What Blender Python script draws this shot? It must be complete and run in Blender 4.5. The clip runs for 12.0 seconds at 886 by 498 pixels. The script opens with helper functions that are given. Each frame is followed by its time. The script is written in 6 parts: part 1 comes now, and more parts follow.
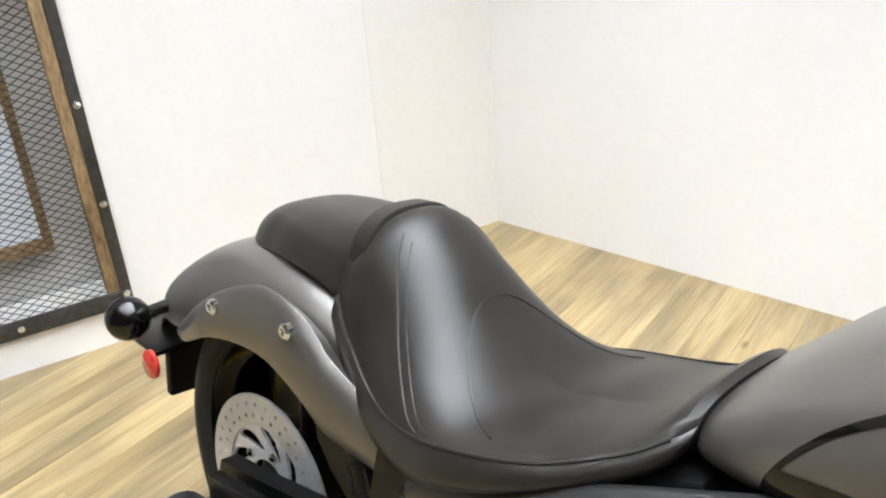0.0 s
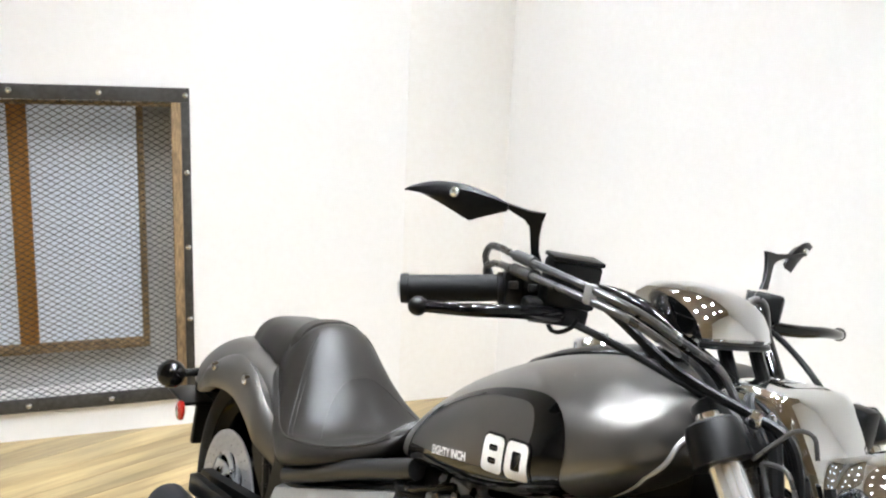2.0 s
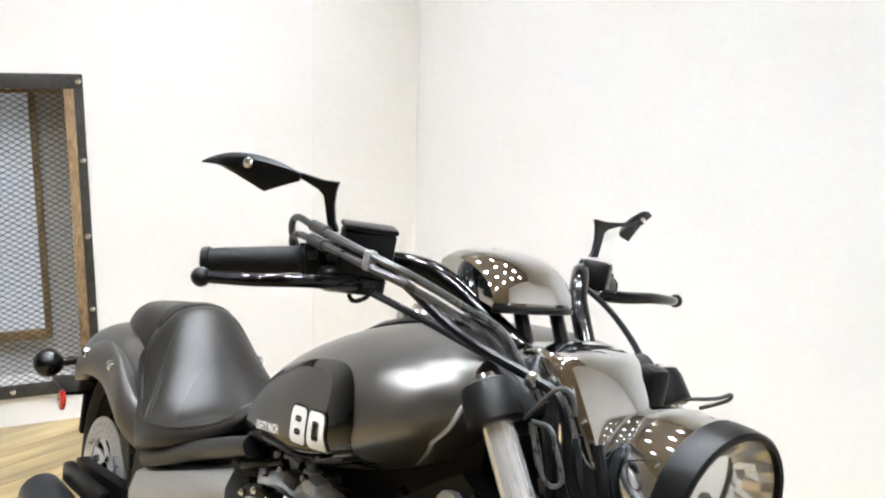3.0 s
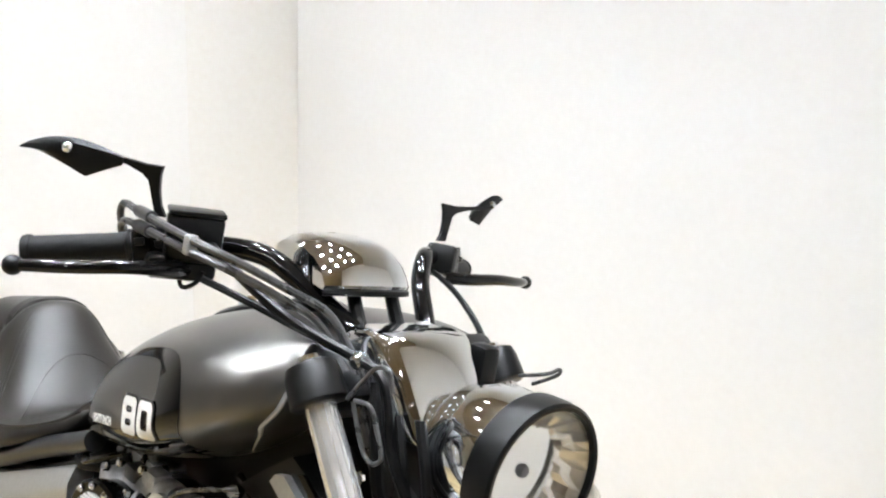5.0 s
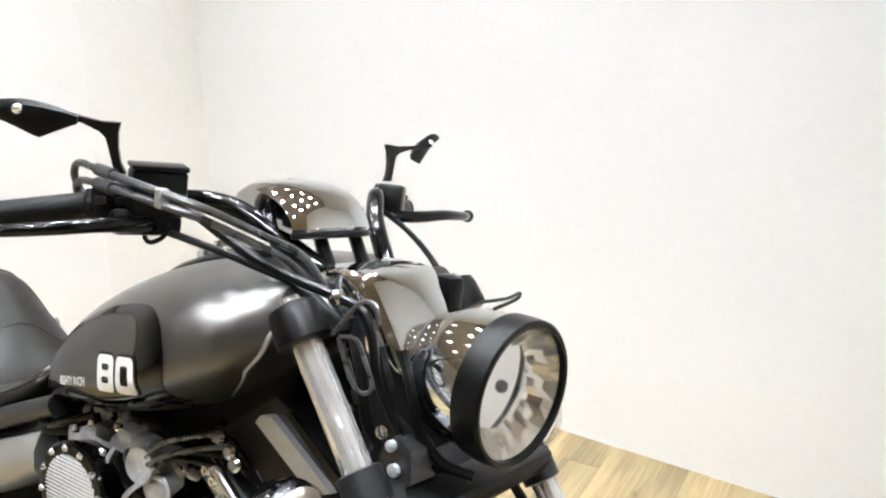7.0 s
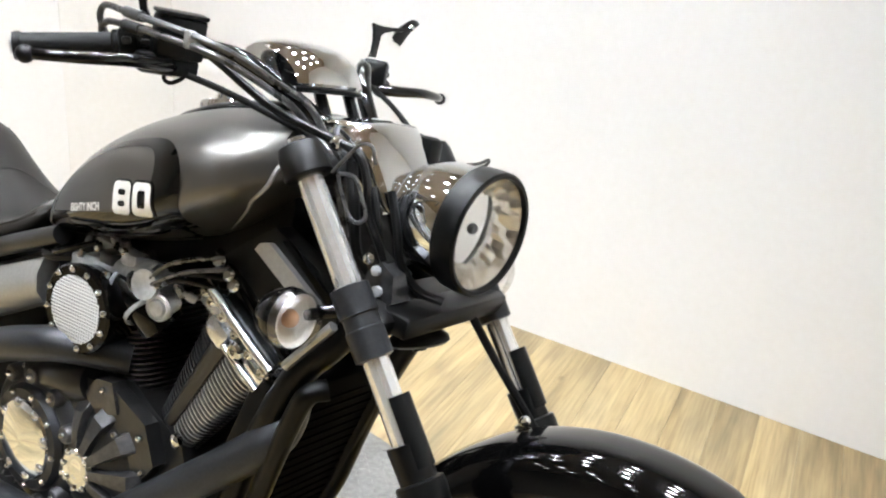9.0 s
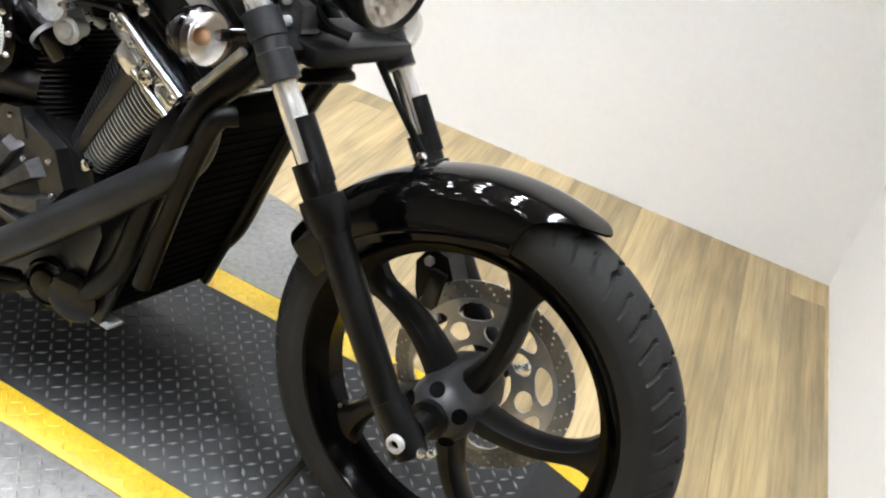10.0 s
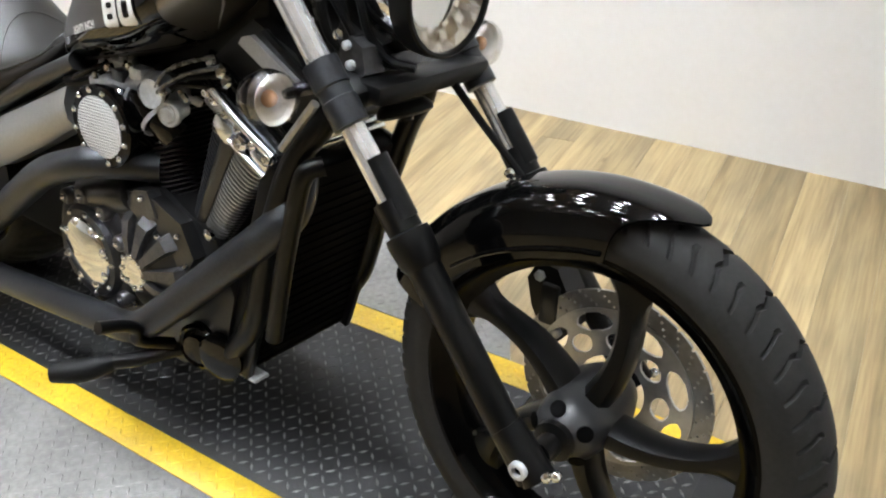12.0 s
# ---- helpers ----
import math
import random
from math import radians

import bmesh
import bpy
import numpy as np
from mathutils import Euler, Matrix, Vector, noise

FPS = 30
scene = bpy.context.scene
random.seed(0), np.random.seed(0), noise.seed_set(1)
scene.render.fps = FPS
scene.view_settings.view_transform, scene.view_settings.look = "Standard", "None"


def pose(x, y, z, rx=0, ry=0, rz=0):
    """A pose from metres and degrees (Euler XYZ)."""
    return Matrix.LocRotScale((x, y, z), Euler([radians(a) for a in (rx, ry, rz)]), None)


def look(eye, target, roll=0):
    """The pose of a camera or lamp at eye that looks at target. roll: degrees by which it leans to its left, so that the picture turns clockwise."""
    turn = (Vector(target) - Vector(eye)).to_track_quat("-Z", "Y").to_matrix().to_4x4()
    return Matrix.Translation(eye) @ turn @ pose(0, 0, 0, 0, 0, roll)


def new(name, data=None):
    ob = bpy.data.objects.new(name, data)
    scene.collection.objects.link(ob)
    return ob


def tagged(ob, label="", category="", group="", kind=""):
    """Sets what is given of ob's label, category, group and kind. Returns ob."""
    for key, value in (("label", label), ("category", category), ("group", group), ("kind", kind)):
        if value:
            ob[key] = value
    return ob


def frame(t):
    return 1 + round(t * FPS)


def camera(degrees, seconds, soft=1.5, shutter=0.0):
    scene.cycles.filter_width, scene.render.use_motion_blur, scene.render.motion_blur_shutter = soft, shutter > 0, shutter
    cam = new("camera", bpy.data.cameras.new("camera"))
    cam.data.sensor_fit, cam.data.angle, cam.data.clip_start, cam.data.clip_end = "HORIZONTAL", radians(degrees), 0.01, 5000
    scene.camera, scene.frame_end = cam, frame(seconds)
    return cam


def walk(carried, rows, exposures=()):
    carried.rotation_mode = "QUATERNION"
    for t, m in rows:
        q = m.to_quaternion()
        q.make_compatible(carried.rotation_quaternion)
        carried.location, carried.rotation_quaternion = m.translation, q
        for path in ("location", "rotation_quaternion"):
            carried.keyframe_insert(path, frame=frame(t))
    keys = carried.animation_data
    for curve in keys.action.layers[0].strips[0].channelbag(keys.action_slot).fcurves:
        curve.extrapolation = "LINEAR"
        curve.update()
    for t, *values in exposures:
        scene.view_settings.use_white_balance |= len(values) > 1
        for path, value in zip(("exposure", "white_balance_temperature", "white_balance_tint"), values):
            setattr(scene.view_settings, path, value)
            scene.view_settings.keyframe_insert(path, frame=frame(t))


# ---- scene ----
cam = camera(55.13, 12.0, soft=2.1)
PATH = [
    (0, (0.9356, -0.5533, 1.1974), (-0.2447, 0.5560, 0.4124), -4.59),
    (0.5, (1.1602, -0.6772, 1.2815), (-0.1215, 0.3619, 0.5621), -7.30),
    (1, (1.3751, -0.6608, 1.2764), (0.0389, 0.4054, 0.7124), -5.49),
    (1.5, (1.6037, -0.6582, 1.3040), (0.1631, 0.3133, 0.8340), 0.08),
    (2, (1.7776, -0.7370, 1.3408), (0.3418, 0.2794, 0.9597), 2.45),
    (2.5, (1.8512, -0.6989, 1.3380), (0.4661, 0.3873, 0.9617), 2.62),
    (3, (1.9006, -0.5766, 1.3240), (0.5193, 0.5058, 0.9234), 1.76),
    (3.5, (1.9273, -0.5169, 1.3156), (0.5919, 0.6146, 0.8955), 1.19),
    (5.5, (1.9704, -0.5124, 1.3184), (0.7526, 0.7502, 0.9151), 3.65),
    (6, (1.9637, -0.5426, 1.3257), (0.7749, 0.7481, 0.9245), 5.07),
    (6.5, (1.9543, -0.5816, 1.3199), (0.8836, 0.7880, 0.8531), -0.38),
    (8.5, (1.9055, -0.6251, 1.2984), (0.8792, 0.7210, 0.6863), 5.00),
    (9, (2.0075, -0.7793, 1.2827), (1.0828, 0.6114, 0.6112), 5.68),
    (9.5, (2.0607, -0.8476, 1.2700), (1.3138, 0.5533, 0.4216), 8.07),
    (10, (2.0964, -0.8749, 1.2222), (1.4662, 0.4978, 0.2431), 13.26),
    (10.5, (2.1112, -0.8645, 1.1571), (1.5757, 0.4256, 0.0217), 13.14),
    (11, (2.1273, -0.8628, 1.1360), (1.5779, 0.4041, -0.0185), 8.61),
    (11.5, (2.1328, -0.8679, 1.1588), (1.5415, 0.4037, 0.0303), 6.58),
    (12, (2.1916, -0.7684, 1.2362), (1.2206, 0.3750, 0.2414), -4.35),
]
walk(cam, [(t, look(eye, target, roll)) for t, eye, target, roll in PATH], [(0, -0.04), (2, 0.03), (3.5, 0.0), (6, 0.0), (9, 0.05), (10, -0.05), (11, -0.17), (12, -0.20)])

# ---- world and light ----
world = bpy.data.worlds.new("world")
world.use_nodes = True
world.node_tree.nodes["Background"].inputs[0].default_value = (0.9, 0.93, 1.0, 1)
world.node_tree.nodes["Background"].inputs[1].default_value = 0.05
scene.world = world
LAMP_POWER = 1190.0
LAMPS = [(-0.7 + 0.6 * i, y) for i in range(5) for y in (0.95, 0.35, -0.25, -0.85, -2.1, -3.0)]
LAMPS += [(x, y) for x in (2.9, 4.1) for y in (-1.45, -2.2, -3.0)]
CEILING_Z = 2.75


# ---- materials ----
def mat(name, color, rough=0.5, metal=0.0, second=None, scale=8.0, grain=60.0, bump=0.0, bump_scale=200.0, rough_var=0.08, coat=0.0, stretch=(1, 1, 1), random_tint=0.0, spec=0.5):
    m = bpy.data.materials.new(name)
    m.use_nodes = True
    nt = m.node_tree
    b = nt.nodes["Principled BSDF"]
    b.inputs["Metallic"].default_value = metal
    b.inputs["Coat Weight"].default_value = coat
    b.inputs["Coat Roughness"].default_value = 0.05
    b.inputs["Specular IOR Level"].default_value = spec
    tc = nt.nodes.new("ShaderNodeTexCoord")
    mp = nt.nodes.new("ShaderNodeMapping")
    mp.inputs["Scale"].default_value = stretch
    nt.links.new(tc.outputs["Object"], mp.inputs["Vector"])
    big = nt.nodes.new("ShaderNodeTexNoise")
    big.inputs["Scale"].default_value = scale
    big.inputs["Detail"].default_value = 4
    fine = nt.nodes.new("ShaderNodeTexNoise")
    fine.inputs["Scale"].default_value = grain
    fine.inputs["Detail"].default_value = 5
    for n in (big, fine):
        nt.links.new(mp.outputs[0], n.inputs["Vector"])
    add = nt.nodes.new("ShaderNodeMath")
    add.operation = "MULTIPLY_ADD"
    add.inputs[1].default_value = 0.5
    half = nt.nodes.new("ShaderNodeMath")
    half.operation = "MULTIPLY"
    half.inputs[1].default_value = 0.5
    nt.links.new(big.outputs[0], half.inputs[0])
    nt.links.new(fine.outputs[0], add.inputs[0])
    nt.links.new(half.outputs[0], add.inputs[2])
    ramp = nt.nodes.new("ShaderNodeValToRGB")
    ramp.color_ramp.elements[0].position = 0.35
    ramp.color_ramp.elements[1].position = 0.65
    second = second or tuple(c * 0.86 for c in color)
    ramp.color_ramp.elements[0].color = (*second, 1)
    ramp.color_ramp.elements[1].color = (*color, 1)
    nt.links.new(add.outputs[0], ramp.inputs[0])
    out = ramp.outputs[0]
    if random_tint:
        info = nt.nodes.new("ShaderNodeObjectInfo")
        hsv = nt.nodes.new("ShaderNodeHueSaturation")
        rng = nt.nodes.new("ShaderNodeMapRange")
        rng.inputs["To Min"].default_value = 1 - random_tint
        rng.inputs["To Max"].default_value = 1 + random_tint
        nt.links.new(info.outputs["Random"], rng.inputs["Value"])
        nt.links.new(rng.outputs[0], hsv.inputs["Value"])
        nt.links.new(out, hsv.inputs["Color"])
        out = hsv.outputs[0]
    nt.links.new(out, b.inputs["Base Color"])
    rr = nt.nodes.new("ShaderNodeMapRange")
    rr.inputs["To Min"].default_value = max(0.0, rough - rough_var)
    rr.inputs["To Max"].default_value = min(1.0, rough + rough_var)
    nt.links.new(add.outputs[0], rr.inputs["Value"])
    nt.links.new(rr.outputs[0], b.inputs["Roughness"])
    if bump:
        bn = nt.nodes.new("ShaderNodeTexNoise")
        bn.inputs["Scale"].default_value = bump_scale
        bn.inputs["Detail"].default_value = 3
        nt.links.new(mp.outputs[0], bn.inputs["Vector"])
        bp = nt.nodes.new("ShaderNodeBump")
        bp.inputs["Strength"].default_value = bump
        bp.inputs["Distance"].default_value = 0.002
        nt.links.new(bn.outputs[0], bp.inputs["Height"])
        nt.links.new(bp.outputs[0], b.inputs["Normal"])
    return m


def glow(name, color, strength):
    m = bpy.data.materials.new(name)
    m.use_nodes = True
    nt = m.node_tree
    nt.nodes.remove(nt.nodes["Principled BSDF"])
    e = nt.nodes.new("ShaderNodeEmission")
    e.inputs[0].default_value = (*color, 1)
    e.inputs[1].default_value = strength
    nt.links.new(e.outputs[0], nt.nodes["Material Output"].inputs[0])
    return m


def clear(name, color, rough=0.02, gloss=0.07):
    """Thin clear sheet: lets light through with its tint, and shines."""
    m = bpy.data.materials.new(name)
    m.use_nodes = True
    nt = m.node_tree
    nt.nodes.remove(nt.nodes["Principled BSDF"])
    through_it = nt.nodes.new("ShaderNodeBsdfTransparent")
    through_it.inputs[0].default_value = (*color, 1)
    shine = nt.nodes.new("ShaderNodeBsdfGlossy")
    shine.inputs["Roughness"].default_value = rough
    mix = nt.nodes.new("ShaderNodeMixShader")
    mix.inputs[0].default_value = gloss
    nt.links.new(through_it.outputs[0], mix.inputs[1])
    nt.links.new(shine.outputs[0], mix.inputs[2])
    nt.links.new(mix.outputs[0], nt.nodes["Material Output"].inputs[0])
    return m


M_WALL = mat("wall_paint", (0.79, 0.78, 0.765), 0.6, second=(0.76, 0.745, 0.725), scale=1.5, grain=40, bump=0.15, bump_scale=120)
M_CEIL = mat("ceiling_boards", (0.35, 0.285, 0.21), 0.7, second=(0.26, 0.21, 0.15), scale=2.0)
M_REAR = mat("room_paint", (0.455, 0.425, 0.378), 0.7, second=(0.37, 0.345, 0.305), scale=1.2)
def plank_material():
    """Wood-look vinyl: long soft streaks, fine grain, grey wash and a few knots, shifted from board to board."""
    m = bpy.data.materials.new("wood_plank")
    m.use_nodes = True
    nt = m.node_tree
    b = nt.nodes["Principled BSDF"]
    link = nt.links.new
    info = nt.nodes.new("ShaderNodeObjectInfo")
    shift = nt.nodes.new("ShaderNodeVectorMath")
    shift.operation = "SCALE"
    shift.inputs[0].default_value = (7.3, 3.1, 5.7)
    link(info.outputs["Random"], shift.inputs["Scale"])
    tc = nt.nodes.new("ShaderNodeTexCoord")
    add = nt.nodes.new("ShaderNodeVectorMath")
    add.operation = "ADD"
    link(tc.outputs["Object"], add.inputs[0])
    link(shift.outputs[0], add.inputs[1])

    def noise(stretch, scale, detail, distort=0.0):
        mp = nt.nodes.new("ShaderNodeMapping")
        mp.inputs["Scale"].default_value = stretch
        link(add.outputs[0], mp.inputs["Vector"])
        n = nt.nodes.new("ShaderNodeTexNoise")
        n.inputs["Scale"].default_value = scale
        n.inputs["Detail"].default_value = detail
        n.inputs["Distortion"].default_value = distort
        link(mp.outputs[0], n.inputs["Vector"])
        return n.outputs[0]

    def ramp(value, stops):
        r = nt.nodes.new("ShaderNodeValToRGB")
        while len(r.color_ramp.elements) < len(stops):
            r.color_ramp.elements.new(0.5)
        for e, (p, c) in zip(r.color_ramp.elements, stops):
            e.position, e.color = p, (*c, 1)
        link(value, r.inputs[0])
        return r.outputs[0]

    def multiply(x, y, fac=1.0):
        mx = nt.nodes.new("ShaderNodeMix")
        mx.data_type, mx.blend_type = "RGBA", "MULTIPLY"
        mx.inputs[0].default_value = fac
        link(x, mx.inputs[6])
        link(y, mx.inputs[7])
        return mx.outputs[2]

    streak = noise((0.45, 7.0, 7.0), 2.2, 4, 0.6)
    grain = noise((1.2, 26.0, 26.0), 5.0, 5)
    blotch = noise((0.8, 2.2, 2.2), 3.4, 3, 0.4)
    col = ramp(streak, [(0.30, (0.185, 0.133, 0.062)), (0.48, (0.310, 0.233, 0.117)), (0.70, (0.390, 0.304, 0.161))])
    col = multiply(col, ramp(grain, [(0.30, (0.72, 0.70, 0.68)), (0.62, (1.0, 1.0, 1.0))]))
    col = multiply(col, ramp(blotch, [(0.33, (0.66, 0.67, 0.72)), (0.58, (1.04, 1.02, 1.0))]), 0.8)
    knot = nt.nodes.new("ShaderNodeTexVoronoi")
    knot.inputs["Scale"].default_value = 2.6
    mp = nt.nodes.new("ShaderNodeMapping")
    mp.inputs["Scale"].default_value = (0.7, 1.6, 1.0)
    link(add.outputs[0], mp.inputs["Vector"])
    link(mp.outputs[0], knot.inputs["Vector"])
    col = multiply(col, ramp(knot.outputs["Distance"], [(0.018, (0.35, 0.28, 0.20)), (0.05, (1.0, 1.0, 1.0))]), 0.8)
    hsv = nt.nodes.new("ShaderNodeHueSaturation")
    rng = nt.nodes.new("ShaderNodeMapRange")
    rng.inputs["To Min"].default_value, rng.inputs["To Max"].default_value = 0.86, 1.12
    link(info.outputs["Random"], rng.inputs["Value"])
    link(rng.outputs[0], hsv.inputs["Value"])
    link(col, hsv.inputs["Color"])
    link(hsv.outputs[0], b.inputs["Base Color"])
    rr = nt.nodes.new("ShaderNodeMapRange")
    rr.inputs["To Min"].default_value, rr.inputs["To Max"].default_value = 0.36, 0.52
    link(grain, rr.inputs["Value"])
    link(rr.outputs[0], b.inputs["Roughness"])
    bump = nt.nodes.new("ShaderNodeBump")
    bump.inputs["Strength"].default_value, bump.inputs["Distance"].default_value = 0.15, 0.001
    link(grain, bump.inputs["Height"])
    link(bump.outputs[0], b.inputs["Normal"])
    return m


M_PLANK = plank_material()
M_PANEL = mat("warm_wall_paint", (0.785, 0.77, 0.74), 0.6, second=(0.75, 0.725, 0.685), scale=1.5, grain=40, bump=0.15, bump_scale=120)
M_TREAD_DARK = mat("worn_black_tread", (0.014, 0.014, 0.0145), 0.5, metal=0.2, second=(0.005, 0.005, 0.0055), scale=5, grain=70, bump=0.3, bump_scale=150)
M_TREAD_LUG = mat("worn_lug_steel", (0.22, 0.22, 0.215), 0.40, metal=0.4, second=(0.035, 0.035, 0.034), scale=9, grain=60)
M_YELLOW = mat("yellow_paint", (0.64, 0.425, 0.018), 0.42, second=(0.44, 0.28, 0.014), scale=12, grain=120, bump=0.15)
M_YELLOW_WORN = mat("worn_yellow_lug", (0.66, 0.44, 0.018), 0.45, second=(0.38, 0.25, 0.018), scale=14, grain=60)
M_ALU = mat("aluminium_tread", (0.238, 0.232, 0.220), 0.48, metal=0.55, second=(0.130, 0.126, 0.118), scale=6, grain=70, bump=0.2)
M_GALV = mat("galvanised_edge", (0.46, 0.43, 0.37), 0.42, metal=0.6, second=(0.32, 0.29, 0.24), scale=14, grain=70)
M_STEEL = mat("dark_steel_bar", (0.075, 0.073, 0.07), 0.5, metal=0.6, second=(0.04, 0.038, 0.036), scale=7, grain=60)
M_MESH = mat("mesh_steel", (0.050, 0.047, 0.043), 0.5, metal=0.5, second=(0.030, 0.027, 0.023), scale=20)
M_OLDWOOD = mat("weathered_wood", (0.36, 0.245, 0.125), 0.7, second=(0.11, 0.072, 0.038), scale=9, grain=34, stretch=(5, 5, 1.0), bump=0.5, bump_scale=40)
M_ORANGEWOOD = mat("stained_wood", (0.36, 0.16, 0.03), 0.55, second=(0.24, 0.10, 0.02), scale=5, grain=30, stretch=(6, 6, 0.7), bump=0.3, bump_scale=40)
M_GREY = mat("satin_grey_metallic", (0.158, 0.150, 0.140), 0.32, metal=0.85, second=(0.146, 0.139, 0.130), scale=3, grain=40, rough_var=0.012)
M_SILVER = mat("satin_silver", (0.44, 0.44, 0.435), 0.36, metal=0.7, second=(0.36, 0.36, 0.35), scale=4, grain=150)
M_BLACK = mat("gloss_black", (0.0014, 0.0014, 0.0014), 0.07, second=(0.0009, 0.0009, 0.0009), rough_var=0.02, spec=0.34)
M_SATIN = mat("satin_black", (0.0022, 0.0022, 0.0022), 0.33, second=(0.0014, 0.0014, 0.0014), scale=12, grain=120, rough_var=0.07, spec=0.20)
M_MATTE = mat("matte_black", (0.0024, 0.0024, 0.0024), 0.56, second=(0.0014, 0.0014, 0.0014), scale=12, grain=120, spec=0.16)
M_EXH = mat("ceramic_black", (0.042, 0.044, 0.048), 0.36, metal=0.7, second=(0.029, 0.030, 0.033), scale=8, grain=200, bump=0.1)
M_RUBBER = mat("tyre_rubber", (0.0200, 0.0196, 0.0188), 0.60, second=(0.0125, 0.0122, 0.0117), scale=9, grain=140, bump=0.14, spec=0.14)
M_LEATHER = mat("seat_vinyl", (0.0120, 0.0104, 0.0090), 0.35, second=(0.0075, 0.0065, 0.0056), scale=7, grain=150, bump=0.14, bump_scale=420, rough_var=0.05, spec=0.27)
M_CHROME = mat("chrome", (0.82, 0.85, 0.88), 0.05, metal=1.0, second=(0.79, 0.82, 0.85), rough_var=0.02)
M_TUBE = mat("hard_chrome", (0.95, 0.95, 0.95), 0.15, metal=0.84, rough_var=0.03)
M_POLISH = mat("polished_alloy", (0.85, 0.88, 0.92), 0.24, metal=1.0, second=(0.77, 0.80, 0.84), scale=30, rough_var=0.08)
M_CASE = mat("black_engine_paint", (0.012, 0.012, 0.0122), 0.30, second=(0.007, 0.007, 0.0072), scale=18, grain=140, bump=0.12, rough_var=0.06, spec=0.55)
M_HUB = mat("satin_hub", (0.012, 0.012, 0.0122), 0.36, second=(0.008, 0.008, 0.008), metal=0.2)
M_CAST = mat("cast_alloy", (0.62, 0.64, 0.66), 0.30, metal=0.45, second=(0.41, 0.42, 0.43), scale=20, grain=120, bump=0.1)
M_DISC = mat("disc_steel", (0.27, 0.27, 0.268), 0.34, metal=0.55, second=(0.19, 0.19, 0.188), scale=12, grain=90)
M_CARRIER = mat("disc_carrier_alloy", (0.46, 0.46, 0.458), 0.34, metal=0.55, second=(0.36, 0.36, 0.355), scale=12, grain=90)
M_WHITE = mat("white_decal", (0.80, 0.79, 0.76), 0.45)
M_RED = mat("red_reflector", (0.55, 0.03, 0.02), 0.2, second=(0.35, 0.015, 0.01), scale=60, coat=0.5)
M_AMBER = mat("amber_bulb", (0.72, 0.40, 0.22), 0.25)
M_CABLE = mat("cable_sheath", (0.10, 0.10, 0.10), 0.28, metal=0.6, second=(0.06, 0.06, 0.06), scale=20)
M_FIN = mat("polished_fin_edge", (0.40, 0.40, 0.39), 0.32, metal=0.8, second=(0.26, 0.26, 0.25), scale=20)
M_LENS = clear("clear_lens", (0.93, 0.92, 0.90), 0.16, 0.22)
M_GLASS = clear("headlight_glass", (0.98, 0.97, 0.95), 0.01)
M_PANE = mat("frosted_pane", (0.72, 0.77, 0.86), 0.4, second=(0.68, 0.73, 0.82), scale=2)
# faint blue emission put into the panes stands in for daylight behind them
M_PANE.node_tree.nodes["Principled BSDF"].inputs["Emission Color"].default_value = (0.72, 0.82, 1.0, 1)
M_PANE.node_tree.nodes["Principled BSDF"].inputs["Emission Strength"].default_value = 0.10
M_WHITE_BOARD = mat("white_board", (0.66, 0.66, 0.65), 0.6, second=(0.56, 0.56, 0.55), scale=3)
M_LAMP = glow("lamp_glow", (0.91, 0.965, 1.04), LAMP_POWER)
M_DEAD_BLACK = mat("dead_black", (0.0010, 0.0010, 0.0010), 0.75, spec=0.05)
M_GAUZE = mat("bright_gauze", (0.80, 0.80, 0.79), 0.42, metal=0.2)
M_MIRRORED = mat("lamp_reflector", (0.70, 0.68, 0.65), 0.5, metal=0.3)
M_CASTDARK = mat("black_cast_cover", (0.115, 0.115, 0.118), 0.31, metal=0.8, second=(0.072, 0.072, 0.075), scale=25, grain=140, bump=0.15)
M_RIM = mat("black_rim", (0.0010, 0.0010, 0.0010), 0.12, second=(0.0007, 0.0007, 0.0007), spec=0.06, rough_var=0.04)
M_BELL = mat("satin_bell", (0.030, 0.030, 0.031), 0.36, second=(0.024, 0.024, 0.025), metal=0.3)
M_BULB = mat("bulb_cap", (0.12, 0.12, 0.13), 0.3, metal=0.6)
M_BOWL = mat("headlight_bowl", (0.90, 0.88, 0.84), 0.20, metal=0.9)


# ---- helpers ----
def thing(name, label, category, matrix=None, kind="", group=""):
    ob = new(name)
    ob.empty_display_size = 0.1
    if matrix is not None:
        ob.matrix_world = matrix
    return tagged(ob, label, category, group, kind)


def mesh_of(name, bm, material, smooth=True):
    me = bpy.data.meshes.new(name)
    bmesh.ops.recalc_face_normals(bm, faces=bm.faces)
    bm.to_mesh(me)
    bm.free()
    me.materials.append(material)
    if smooth:
        me.polygons.foreach_set("use_smooth", [True] * len(me.polygons))
        sharp_edges(me)
    return me


def sharp_edges(me, angle=38):
    bm = bmesh.new()
    bm.from_mesh(me)
    lim = radians(angle)
    for e in bm.edges:
        if len(e.link_faces) == 2 and e.calc_face_angle(0) > lim:
            e.smooth = False
    bm.to_mesh(me)
    bm.free()


def part(name, bm, material, parent, label="", smooth=True, kind=""):
    ob = new(name, mesh_of(name, bm, material, smooth))
    ob.parent = parent
    return tagged(ob, label, kind=kind)


